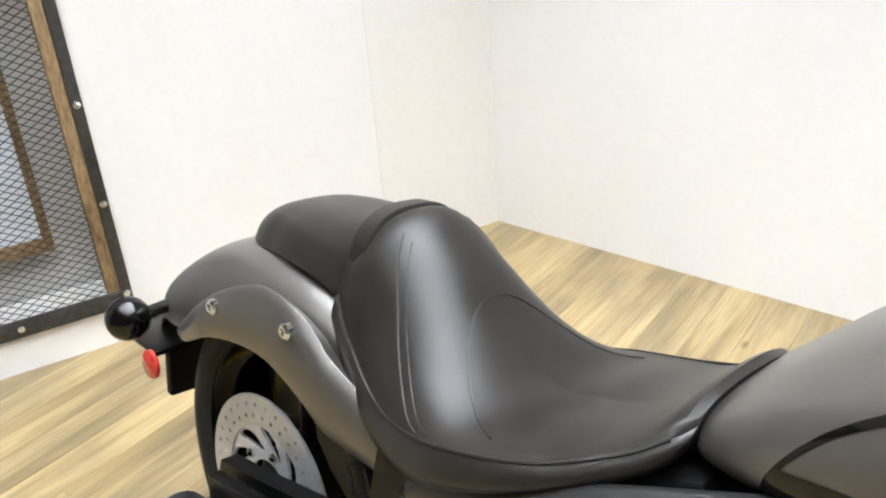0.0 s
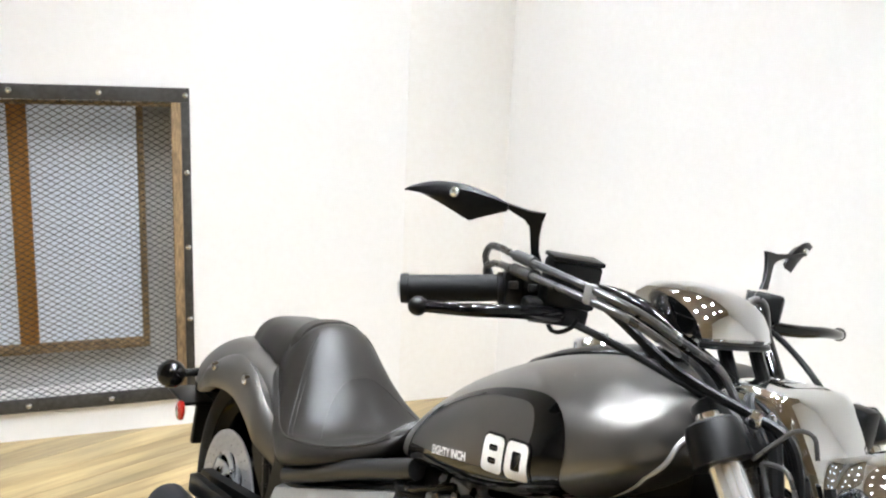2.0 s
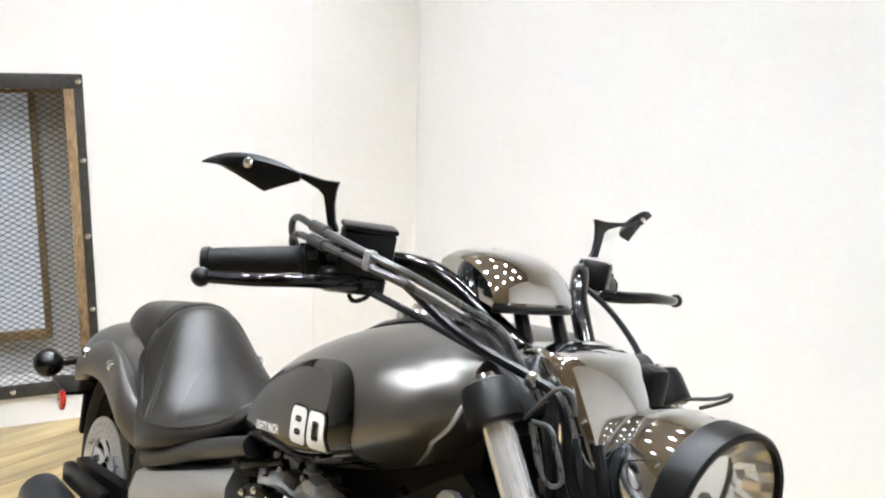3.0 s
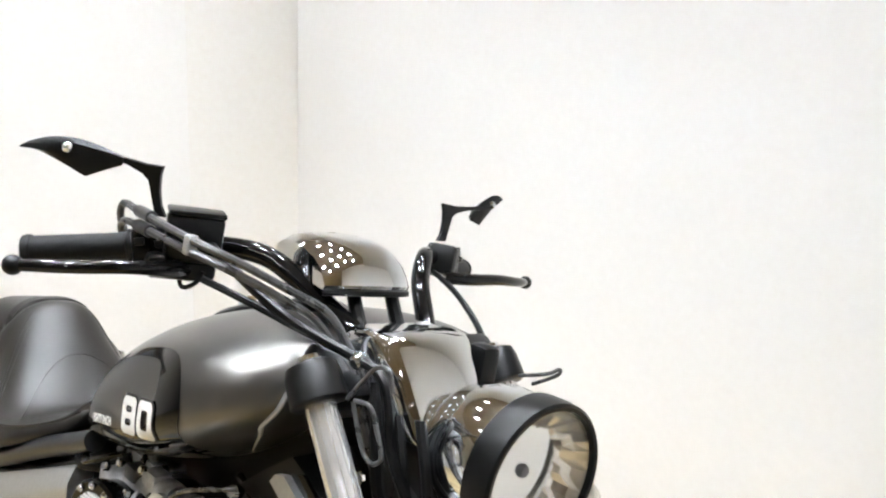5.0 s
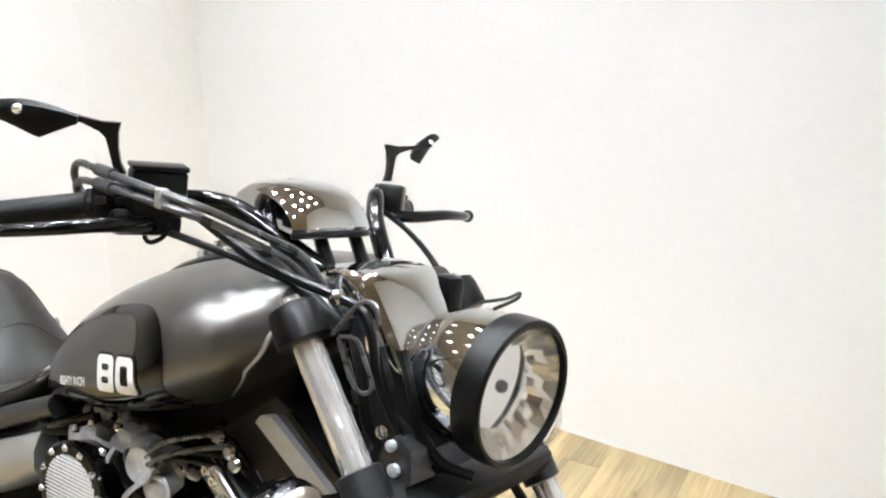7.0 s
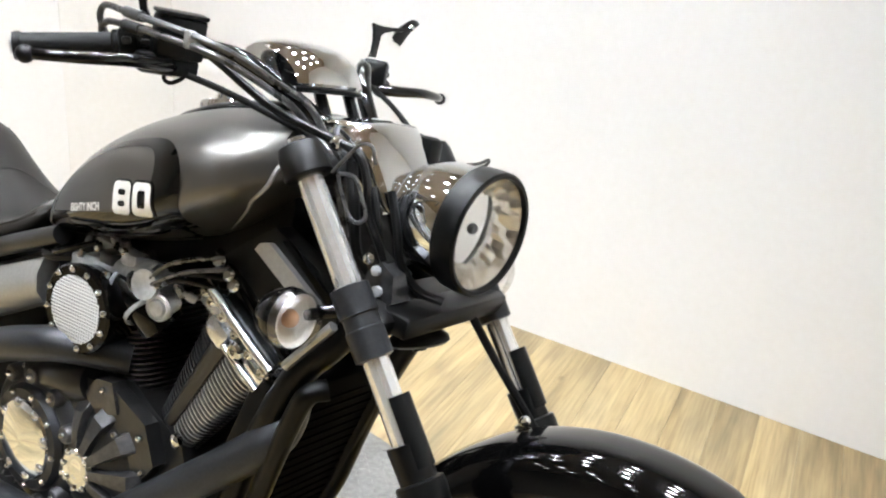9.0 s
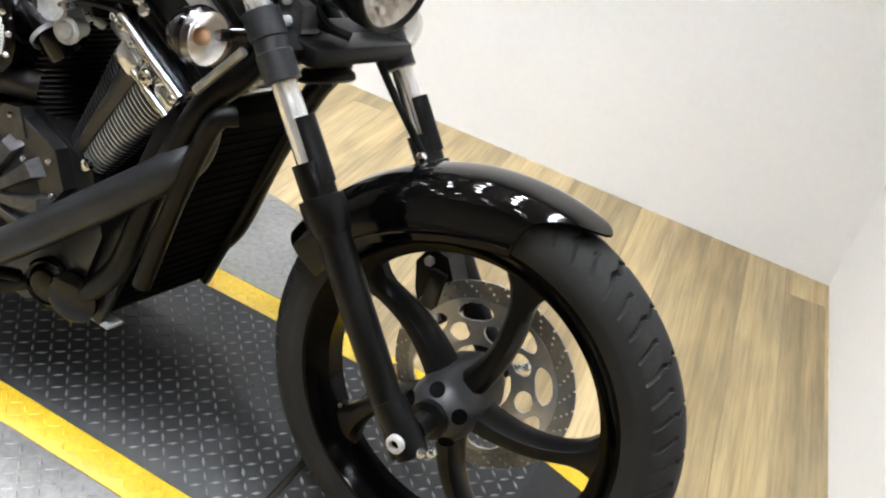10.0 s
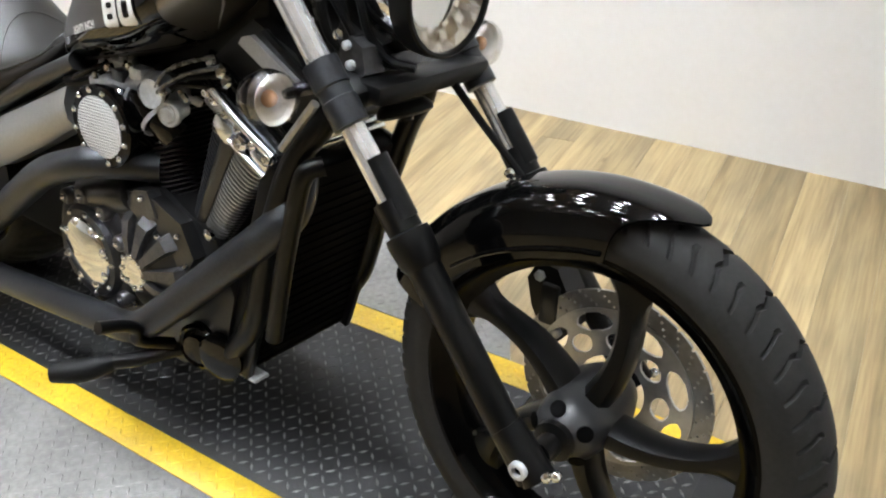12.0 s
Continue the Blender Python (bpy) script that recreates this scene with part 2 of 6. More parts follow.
def box(bm, lo, hi, bevel=0.0, m=None):
    lo, hi = Vector(lo), Vector(hi)
    r = bmesh.ops.create_cube(bm, size=1, matrix=Matrix.Translation((lo + hi) / 2) @ Matrix.Diagonal((*(hi - lo), 1)))
    if bevel:
        es = list({e for v in r["verts"] for e in v.link_edges})
        r2 = bmesh.ops.bevel(bm, geom=es, offset=bevel, segments=2, affect="EDGES", profile=0.5)
        vs = list({v for f in r2["faces"] for v in f.verts} | {v for v in r["verts"] if v.is_valid})
    else:
        vs = r["verts"]
    if m is not None:
        bmesh.ops.transform(bm, matrix=m, verts=[v for v in vs if v.is_valid])
    return bm


def slab(lo, hi, bevel=0.0, m=None):
    return box(bmesh.new(), lo, hi, bevel, m)


def skin(rings, closed=True, caps=True, bm=None):
    bm = bm or bmesh.new()
    vs = [[bm.verts.new(p) for p in ring] for ring in rings]
    n = len(rings[0])
    for a, b in zip(vs, vs[1:]):
        for i in range(n if closed else n - 1):
            j = (i + 1) % n
            bm.faces.new((a[i], a[j], b[j], b[i]))
    if caps and closed:
        bm.faces.new(vs[0][::-1])
        bm.faces.new(vs[-1])
    return bm


def smooth_path(pts, per=6):
    pts = [Vector(p) for p in pts]
    if len(pts) < 3:
        return pts
    out = []
    ext = [pts[0] * 2 - pts[1], *pts, pts[-1] * 2 - pts[-2]]
    for a, b, c, d in zip(ext, ext[1:], ext[2:], ext[3:]):
        for i in range(per):
            t = i / per
            out.append(0.5 * (2 * b + (c - a) * t + (2 * a - 5 * b + 4 * c - d) * t * t + (3 * b - a - 3 * c + d) * t ** 3))
    return out + [pts[-1]]


def tube(pts, radius, sides=12, per=6, bm=None, straight=False):
    path = [Vector(p) for p in pts] if straight else smooth_path(pts, per)
    n = len(path)
    rad = radius if callable(radius) else (lambda t: radius)
    tang = [(path[min(i + 1, n - 1)] - path[max(i - 1, 0)]).normalized() for i in range(n)]
    up = Vector((0, 0, 1)) if abs(tang[0].z) < 0.9 else Vector((0, 1, 0))
    side = tang[0].cross(up).normalized()
    rings = []
    for i, (p, t) in enumerate(zip(path, tang)):
        side = (side - t * side.dot(t)).normalized()
        oth = t.cross(side)
        r = rad(i / (n - 1))
        rings.append([p + side * (r * math.cos(a)) + oth * (r * math.sin(a)) for a in [2 * math.pi * k / sides for k in range(sides)]])
    return skin(rings, bm=bm)


def lathe(profile, origin, axis, sides=32, bm=None, caps=True):
    """profile: (distance along the axis, radius)."""
    axis = Vector(axis).normalized()
    u = axis.cross(Vector((0, 0, 1)) if abs(axis.z) < 0.9 else Vector((1, 0, 0))).normalized()
    v = axis.cross(u)
    o = Vector(origin)
    rings = [[o + axis * h + (u * math.cos(a) + v * math.sin(a)) * r for a in [2 * math.pi * k / sides for k in range(sides)]] for h, r in profile]
    return skin(rings, caps=caps, bm=bm)


def ball(c, r, bm=None, squash=(1, 1, 1), seg=16):
    bm = bm or bmesh.new()
    bmesh.ops.create_uvsphere(bm, u_segments=seg, v_segments=seg // 2 + 2, radius=r, matrix=Matrix.Translation(c) @ Matrix.Diagonal((*squash, 1)))
    return bm


def bolt(name, at, axis, r, parent, material=None, h=0.006):
    return part(name, lathe([(0, r), (h * 0.7, r), (h, r * 0.75)], at, axis, 10), material or M_CHROME, parent)


def plate(outline, y0, y1, bm=None):
    """A flat plate in the side plane: outline of (x, z), from y0 to y1."""
    bm = bm or bmesh.new()
    a = [bm.verts.new((x, y0, z)) for x, z in outline]
    b = [bm.verts.new((x, y1, z)) for x, z in outline]
    bm.faces.new(a)
    bm.faces.new(b[::-1])
    n = len(a)
    for i in range(n):
        j = (i + 1) % n
        bm.faces.new((a[i], a[j], b[j], b[i]))
    return bm


# ---- the room ----
FLOOR_Z = -0.055
C1 = Vector((-0.95, 1.50, FLOOR_Z))
C2 = Vector((2.22, 1.675, FLOOR_Z))
DIR_A = Vector((-0.249, -0.9686, 0)).normalized()
DIR_C = Vector((0.168, -0.986, 0)).normalized()
A_END = C1 + DIR_A * 6.2
C_END = C2 + DIR_C * 1.95  # past here a larger unseen room is added for the reflections
S_EAST = Vector((5.6, -0.75, FLOOR_Z))
S_SOUTH = Vector((5.6, A_END.y, FLOOR_Z))
T = 0.12


def wall_matrix(origin, along):
    """Along the wall is x, into the wall is y, up is z."""
    z = Vector((0, 0, 1))
    return Matrix.Translation(origin) @ Matrix((along, z.cross(along), z)).transposed().to_4x4()


def wall(name, origin, along, length, holes=(), material=None, label="", flip=False):
    bm = bmesh.new()
    h = CEILING_Z - FLOOR_Z
    y0, y1 = (-T, 0) if flip else (0, T)
    if holes:
        a, b, z0, z1 = holes
        for lo, hi in (((0, 0), (a, h)), ((b, 0), (length, h)), ((a, 0), (b, z0)), ((a, z1), (b, h))):
            box(bm, (lo[0], y0, lo[1]), (hi[0], y1, hi[1]))
    else:
        box(bm, (0, y0, 0), (length, y1, h))
    ob = new(name, mesh_of(name, bm, material or M_WALL, False))
    ob.matrix_world = wall_matrix(origin, along)
    return tagged(ob, label, "wall", kind="structure")


# the window's opening, along wall A from the corner
WIN_A, WIN_B, WIN_Z0, WIN_Z1 = 1.30, 2.38, 0.10, 1.165
wall("wall_west", C1, DIR_A, 6.2, (WIN_A, WIN_B, WIN_Z0 - FLOOR_Z, WIN_Z1 - FLOOR_Z), label="white painted wall with a meshed window", flip=True)
wall("wall_north", C1, (C2 - C1).normalized(), (C2 - C1).length, label="plain white painted wall")
wall("wall_east", C2, DIR_C, 1.95, label="plain white painted wall")
# these three walls stay out of view and set what the metal reflects
wall("wall_return", C_END, (S_EAST - C_END).normalized(), (S_EAST - C_END).length, material=M_REAR, label="unseen tan wall added for the metal to reflect")
wall("wall_far", S_EAST, (S_SOUTH - S_EAST).normalized(), (S_SOUTH - S_EAST).length, material=M_REAR, label="unseen tan wall added for the metal to reflect")
wall("wall_south", A_END, (S_SOUTH - A_END).normalized(), (S_SOUTH - A_END).length, material=M_REAR, label="unseen tan wall closing the room", flip=True)

pilaster = new("corner_panel", mesh_of("corner_panel", slab((0.0, 0.0005, 0.0), (0.44, 0.0022, CEILING_Z - FLOOR_Z - 0.002), 0.001), M_PANEL, False))
pilaster.matrix_world = wall_matrix(C1, DIR_A)
tagged(pilaster, "warm beige painted panel beside the room corner", "wall", kind="structure")

bm = bmesh.new()
ring = [C1 + Vector((-0.2, 0.2, 0)), Vector((5.8, 1.9, 0)), S_SOUTH + Vector((0.2, -0.2, 0)), A_END + Vector((-0.4, -0.2, 0))]
lo = [bm.verts.new((p.x, p.y, CEILING_Z)) for p in ring]
hi = [bm.verts.new((p.x, p.y, CEILING_Z + 0.1)) for p in ring]
bm.faces.new(lo), bm.faces.new(hi)
for i in range(4):
    bm.faces.new((lo[i], lo[(i + 1) % 4], hi[(i + 1) % 4], hi[i]))
tagged(new("ceiling", mesh_of("ceiling", bm, M_CEIL, False)), "plain brown boarded ceiling", "ceiling", kind="structure")

for x, y in LAMPS:
    lamp = thing("ceiling_light", "small round bright spotlight set in the ceiling", "lamp", Matrix.Translation((x, y, CEILING_Z)), group="ceiling spotlights")
    part("rim", lathe([(0, 0.062), (-0.080, 0.062), (-0.080, 0.055), (0, 0.048)], (0, 0, 0), (0, 0, 1), 24, caps=False), M_WHITE, lamp)
    part("diffuser", lathe([(-0.004, 0.047), (-0.010, 0.045)], (0, 0, 0), (0, 0, 1), 24), M_LAMP, lamp)

# floor: base sheet, boards in rows
bm = bmesh.new()
floor_ring = [(p.x, p.y) for p in (C1, C2, C_END, S_EAST, S_SOUTH, A_END)]
lo = [bm.verts.new((x, y, FLOOR_Z - 0.08)) for x, y in floor_ring]
hi = [bm.verts.new((x, y, FLOOR_Z - 0.004)) for x, y in floor_ring]
bm.faces.new(lo), bm.faces.new(hi)
for i in range(6):
    bm.faces.new((lo[i], lo[(i + 1) % 6], hi[(i + 1) % 6], hi[i]))
FLOOR = tagged(new("floor", mesh_of("floor", bm, M_PLANK, False)), "tan wood-look plank floor", "floor", kind="structure")

# ---- platform under the motorcycle ----
PLAT = Matrix.Translation((0.818, 0.038, 0)) @ Matrix.Rotation(radians(4.4), 4, "Z")
HALF, STRIPE = 0.237, 0.066
DISC_R = 0.66
X0, X1, RAMP = -1.25, 1.21, 0.16
platform = thing("turntable_platform", "steel tread-plate turntable platform with black lane and yellow edges", "platform", PLAT)


def lugs(inside, z=0.0, step=0.0235):
    """Raised bars of tread plate, alternately turned."""
    verts, faces = [], []
    n = 80
    for i in range(-n, n):
        for j in range(-n, n):
            x, y = i * step, j * step
            if not inside(x, y):
                continue
            a = radians(45 if (i + j) % 2 else -45)
            c, s = math.cos(a), math.sin(a)
            k = len(verts)
            for u, v, h in ((-0.0110, 0, 0), (0, -0.0031, 0), (0.0110, 0, 0), (0, 0.0031, 0), (-0.0066, 0, 0.0016), (0.0066, 0, 0.0016)):
                verts.append((x + u * c - v * s, y + u * s + v * c, z + h))
            faces += [(k, k + 1, k + 5, k + 4), (k + 1, k + 2, k + 5), (k + 2, k + 3, k + 4, k + 5), (k + 3, k, k + 4)]
    me = bpy.data.meshes.new("tread_pattern")
    me.from_pydata(verts, [], faces)
    return me


def lug_part(name, inside, material, z):
    me = lugs(inside, z)
    me.materials.append(material)
    ob = new(name, me)
    ob.parent = platform
    return tagged(ob, kind="stuff")


GAP0, GAP1 = 0.678, 0.690
bm = bmesh.new()
box(bm, (X0, -HALF - STRIPE, FLOOR_Z), (GAP0, HALF + STRIPE, -0.006), 0.002)
part("base", bm, M_GALV, platform, "galvanised side of the lane")
bm = bmesh.new()
box(bm, (GAP1, -HALF - STRIPE, FLOOR_Z), (X1 - RAMP, HALF + STRIPE, -0.006), 0.002)
part("base", bm, M_GALV, platform)
bm = plate([(X1 - RAMP, FLOOR_Z), (X1 - RAMP, -0.006), (X1, FLOOR_Z + 0.004), (X1, FLOOR_Z)], -HALF - STRIPE, HALF + STRIPE)
part("ramp", bm, M_GALV, platform)


def strip(name, y0, y1, material, x0=X0, x1=GAP0):
    part(name, slab((x0, y0, -0.006), (x1, y1, 0), 0.0008), material, platform)


for a, b in ((X0, GAP0), (GAP1, X1 - RAMP)):
    strip("lane", -HALF + 0.001, HALF - 0.001, M_TREAD_DARK, a, b)
    strip("yellow_stripe", -HALF - STRIPE, -HALF, M_YELLOW, a, b)
    strip("yellow_stripe", HALF, HALF + STRIPE, M_YELLOW, a, b)
for y0, y1, m in ((-HALF + 0.001, HALF - 0.001, M_TREAD_DARK), (-HALF - STRIPE, -HALF, M_YELLOW), (HALF, HALF + STRIPE, M_YELLOW)):
    part("ramp_skin", plate([(X1 - RAMP, -0.006), (X1 - RAMP, 0), (X1 + 0.004, FLOOR_Z + 0.007), (X1 + 0.004, FLOOR_Z + 0.002)], y0, y1), m, platform)
in_gap = lambda x: GAP0 - 0.012 < x < GAP1 + 0.012
lug_part("lane_tread", lambda x, y: -0.95 < x < X1 - RAMP and abs(y) < HALF - 0.012 and not in_gap(x), M_TREAD_LUG, 0)
lug_part("stripe_tread", lambda x, y: -0.95 < x < X1 - RAMP and HALF + 0.012 < abs(y) < HALF + STRIPE - 0.006 and not in_gap(x), M_YELLOW_WORN, 0)
for s in (-1, 1):
    # round wings of the turntable beside the lane
    y0 = HALF + STRIPE + 0.002
    a0 = math.asin(y0 / DISC_R)
    arc = [(DISC_R * math.cos(a), s * DISC_R * math.sin(a)) for a in [a0 + (math.pi - 2 * a0) * k / 48 for k in range(49)]]
    bm = bmesh.new()
    lo = [bm.verts.new((x, y, -0.006)) for x, y in arc]
    hi = [bm.verts.new((x, y, 0)) for x, y in arc]
    bm.faces.new(lo), bm.faces.new(hi)
    for i in range(49):
        j = (i + 1) % 49
        bm.faces.new((lo[i], lo[j], hi[j], hi[i]))
    part("round_wing", bm, M_ALU, platform, "bare aluminium tread plate")
    bm = bmesh.new()
    lo = [bm.verts.new((x, y, FLOOR_Z)) for x, y in arc]
    hi = [bm.verts.new((x, y, -0.007)) for x, y in arc]
    for i in range(48):
        bm.faces.new((lo[i], lo[i + 1], hi[i + 1], hi[i]))
    part("rim_band", bm, M_GALV, platform)
    lug_part("wing_tread", lambda x, y: s * y > y0 + 0.012 and x * x + y * y < (DISC_R - 0.014) ** 2, M_ALU, 0)
    for a in (0.75, 1.2, 1.65, 2.1):
        bolt("rivet", ((DISC_R - 0.03) * math.cos(a), s * (DISC_R - 0.03) * math.sin(a), 0.0), (0, 0, 1), 0.006, platform, M_STEEL, 0.002)
part("slot", slab((GAP0, -HALF - STRIPE, FLOOR_Z + 0.001), (GAP1, HALF + STRIPE, -0.03)), M_MATTE, platform, "dark gap between the plates")

# ---- window with expanded metal mesh ----
WM = wall_matrix(Vector((C1.x, C1.y, 0)), DIR_A)  # y > 0 is into the room for this wall
window = thing("window_1", "window behind expanded metal mesh in a bolted steel frame", "window", WM, kind="structure")
S0, S1, Z0, Z1 = 1.262, 2.42, 0.055, 1.222
BAR, SIDE = 0.050, 0.030
for name, lo, hi in (("frame_bar", (S0, Z1 - BAR), (S1, Z1)), ("frame_bar", (S0, Z0), (S1, Z0 + BAR)), ("frame_bar", (S0, Z0 + BAR), (S0 + SIDE, Z1 - BAR)), ("frame_bar", (S1 - SIDE, Z0 + BAR), (S1, Z1 - BAR))):
    part(name, slab((lo[0], 0.001, lo[1]), (hi[0], 0.013, hi[1]), 0.0015), M_STEEL, window)
for k in range(5):
    z = Z0 + 0.04 + k * (Z1 - Z0 - 0.065) / 4
    for s in (S0 + 0.015, S1 - 0.015):
        part("frame_bolt", ball((s, 0.014, z), 0.0105, squash=(1, 0.5, 1), seg=12), M_CHROME, window)
for k in range(1, 4):
    for z in (Z0 + 0.025, Z1 - 0.022):
        part("frame_bolt", ball((S0 + 0.022 + k * 0.278, 0.014, z), 0.0105, squash=(1, 0.5, 1), seg=12), M_CHROME, window)
# weathered boards round the opening, and the sash behind
for lo, hi in (((S0 + SIDE, -0.03, Z0 + BAR), (S0 + 0.064, 0.011, Z1 - BAR)), ((S1 - 0.064, -0.03, Z0 + BAR), (S1 - SIDE, 0.011, Z1 - BAR)), ((S0 + 0.064, -0.03, Z1 - BAR - 0.018), (S1 - 0.064, 0.0005, Z1 - BAR))):
    part("trim_board", slab(lo, hi, 0.004), M_OLDWOOD, window)
for lo, hi, m in (((1.418, -0.10, 0.245), (1.443, -0.07, 1.165), M_OLDWOOD), ((1.443, -0.10, 0.245), (2.27, -0.07, 0.282), M_OLDWOOD), ((2.27, -0.10, 0.245), (2.295, -0.07, 1.165), M_OLDWOOD), ((1.80, -0.098, 0.282), (1.862, -0.066, 1.165), M_ORANGEWOOD)):
    part("sash_bar", slab(lo, hi, 0.003), m, window)
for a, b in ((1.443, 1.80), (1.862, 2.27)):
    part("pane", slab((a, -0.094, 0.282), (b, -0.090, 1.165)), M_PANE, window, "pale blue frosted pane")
part("backing_board", slab((1.2, -0.135, 0.02), (2.45, -0.123, 1.25)), M_WHITE_BOARD, window)


def expanded_mesh(s0, s1, z0, z1, w=0.035, h=0.0105):
    """Diamond strands, each a thin flat bar."""
    verts, faces = [], []
    nx, nz = int((s1 - s0) / w) + 1, int((z1 - z0) / h) + 1
    t = 0.0015
    for i in range(nx * 2):
        for j in range(nz):
            if (i + j) % 2:
                continue
            x, z = s0 + i * w / 2, z0 + j * h
            for dx in (w / 2, -w / 2):
                if not (s0 <= x + dx <= s1) or z + h > z1 or x > s1:
                    continue
                k = len(verts)
                for px, pz, py in ((x, z - t, 0.001), (x + dx, z + h - t, 0.0045), (x + dx, z + h + t, 0.0062), (x, z + t, 0.0027), (x, z - t, -0.0006), (x + dx, z + h - t, 0.0029), (x + dx, z + h + t, 0.0046), (x, z + t, 0.0011)):
                    verts.append((px, py, pz))
                faces += [(k, k + 1, k + 2, k + 3), (k + 4, k + 7, k + 6, k + 5), (k, k + 4, k + 5, k + 1), (k + 3, k + 2, k + 6, k + 7)]
    me = bpy.data.meshes.new("expanded_mesh")
    me.from_pydata(verts, [], faces)
    me.materials.append(M_MESH)
    return me


ob = new("expanded_mesh", expanded_mesh(S0 + 0.062, S1 - 0.062, Z0 + 0.03, Z1 - 0.03))
ob.parent = window
tagged(ob, "dark expanded metal mesh", kind="stuff")

# ---- motorcycle: all its parts in its own upright frame, leaning on its stand ----
LEAN = -9.94
bike = thing("motorcycle", "grey and black cruiser motorcycle leaning on its side stand", "motorcycle", Matrix.Rotation(radians(LEAN), 4, "X"))


def bp(name, bm, material, label="", parent=None, smooth=True):
    return part(name, bm, material, parent or bike, label, smooth)


def hermite(xs, ys):
    xs, ys = list(xs), list(ys)
    d = [(ys[min(i + 1, len(xs) - 1)] - ys[max(i - 1, 0)]) / (xs[min(i + 1, len(xs) - 1)] - xs[max(i - 1, 0)]) for i in range(len(xs))]

    def f(x):
        x = min(max(x, xs[0]), xs[-1])
        i = max(0, min(len(xs) - 2, sum(1 for q in xs if q <= x) - 1))
        h = xs[i + 1] - xs[i]
        t = (x - xs[i]) / h
        return ((1 + 2 * t) * (1 - t) ** 2) * ys[i] + t * (1 - t) ** 2 * h * d[i] + t * t * (3 - 2 * t) * ys[i + 1] + t * t * (t - 1) * h * d[i + 1]
    return f


def mirror(bm):
    """A mirrored copy on the other side."""
    other = bm.copy()
    bmesh.ops.scale(other, vec=(1, -1, 1), verts=other.verts)
    bmesh.ops.reverse_faces(other, faces=other.faces)
    return other


# -- fuel tank --
TX = (0.624, 0.633, 0.65, 0.685, 0.73, 0.828, 0.935, 1.024, 1.096, 1.149, 1.194, 1.225)
tank_top = hermite(TX, (0.698, 0.711, 0.730, 0.764, 0.808, 0.885, 0.943, 0.973, 0.983, 0.983, 0.974, 0.948))
tank_low = hermite(TX, (0.682, 0.677, 0.675, 0.677, 0.683, 0.705, 0.733, 0.762, 0.798, 0.832, 0.868, 0.905))
tank_wide = hermite(TX, (0.025, 0.085, 0.122, 0.149, 0.173, 0.210, 0.236, 0.246, 0.250, 0.239, 0.210, 0.135))
TANK_MID, TANK_P = 0.34, 2.8


def tank_side(x, z, out=0.0):
    """Half-width of the tank at a height."""
    t, l, w = tank_top(x), tank_low(x), tank_wide(x)
    m = l + TANK_MID * (t - l)
    u = (z - m) / ((t - m) if z > m else (m - l))
    u = min(0.999, abs(u))
    return w * (1 - u ** TANK_P) ** (1 / TANK_P) + out


def tank_ring(x, n=48):
    t, l, w = tank_top(x), tank_low(x), tank_wide(x)
    m = l + TANK_MID * (t - l)
    ring = []
    for k in range(n):
        a = 2 * math.pi * k / n
        c, s = math.cos(a), math.sin(a)
        y = w * math.copysign(abs(c) ** (2 / TANK_P), c)
        h = (t - m) if s > 0 else (m - l)
        ring.append((x, y, m + h * math.copysign(abs(s) ** (2 / TANK_P), s)))
    return ring


tank = bp("fuel_tank", skin([tank_ring(TX[0] + (TX[-1] - TX[0]) * k / 40) for k in range(41)]), M_GREY, "satin grey teardrop tank with black panel")


def on_tank(loop_outer, loop_inner, name, material, lift, n=72, sides=(-1,)):
    """A thin ring-shaped skin lying on the tank's side between two closed outlines of (x, z)."""
    def resample(pts):
        p = smooth_path([(x, 0, z) for x, z in pts] + [(pts[0][0], 0, pts[0][1])], 8)
        acc = [0.0]
        for a, b in zip(p, p[1:]):
            acc.append(acc[-1] + (b - a).length)
        out = []
        for k in range(n):
            d = acc[-1] * k / n
            i = max(0, sum(1 for q in acc if q <= d) - 1)
            i = min(i, len(p) - 2)
            t = (d - acc[i]) / max(1e-9, acc[i + 1] - acc[i])
            q = p[i].lerp(p[i + 1], t)
            out.append((q.x, q.z))
        return out
    o, i = resample(loop_outer), resample(loop_inner)
    for s in sides:
        rings = []
        for f in [k / 6 for k in range(7)]:
            ring = []
            for (x0, z0), (x1, z1) in zip(o, i):
                x, z = x0 + (x1 - x0) * f, z0 + (z1 - z0) * f
                ring.append((x, s * tank_side(x, z, lift), z))
            rings.append(ring)
        bp(name, skin(rings, caps=False), material, parent=tank)


OUT = [(0.725, 0.700), (0.735, 0.735), (0.775, 0.790), (0.845, 0.846), (0.931, 0.892), (1.015, 0.920), (1.076, 0.928), (1.114, 0.909), (1.124, 0.866), (1.103, 0.816), (1.065, 0.776), (1.001, 0.752), (0.885, 0.727), (0.790, 0.706)]
INN = [(0.742, 0.738), (0.750, 0.752), (0.782, 0.790), (0.848, 0.840), (0.931, 0.884), (1.007, 0.906), (1.047, 0.910), (1.066, 0.894), (1.068, 0.872), (1.059, 0.846), (1.045, 0.829), (0.989, 0.806), (0.885, 0.778), (0.800, 0.755)]
on_tank(OUT, INN, "black_panel", M_BLACK, 0.0012, sides=(-1, 1))


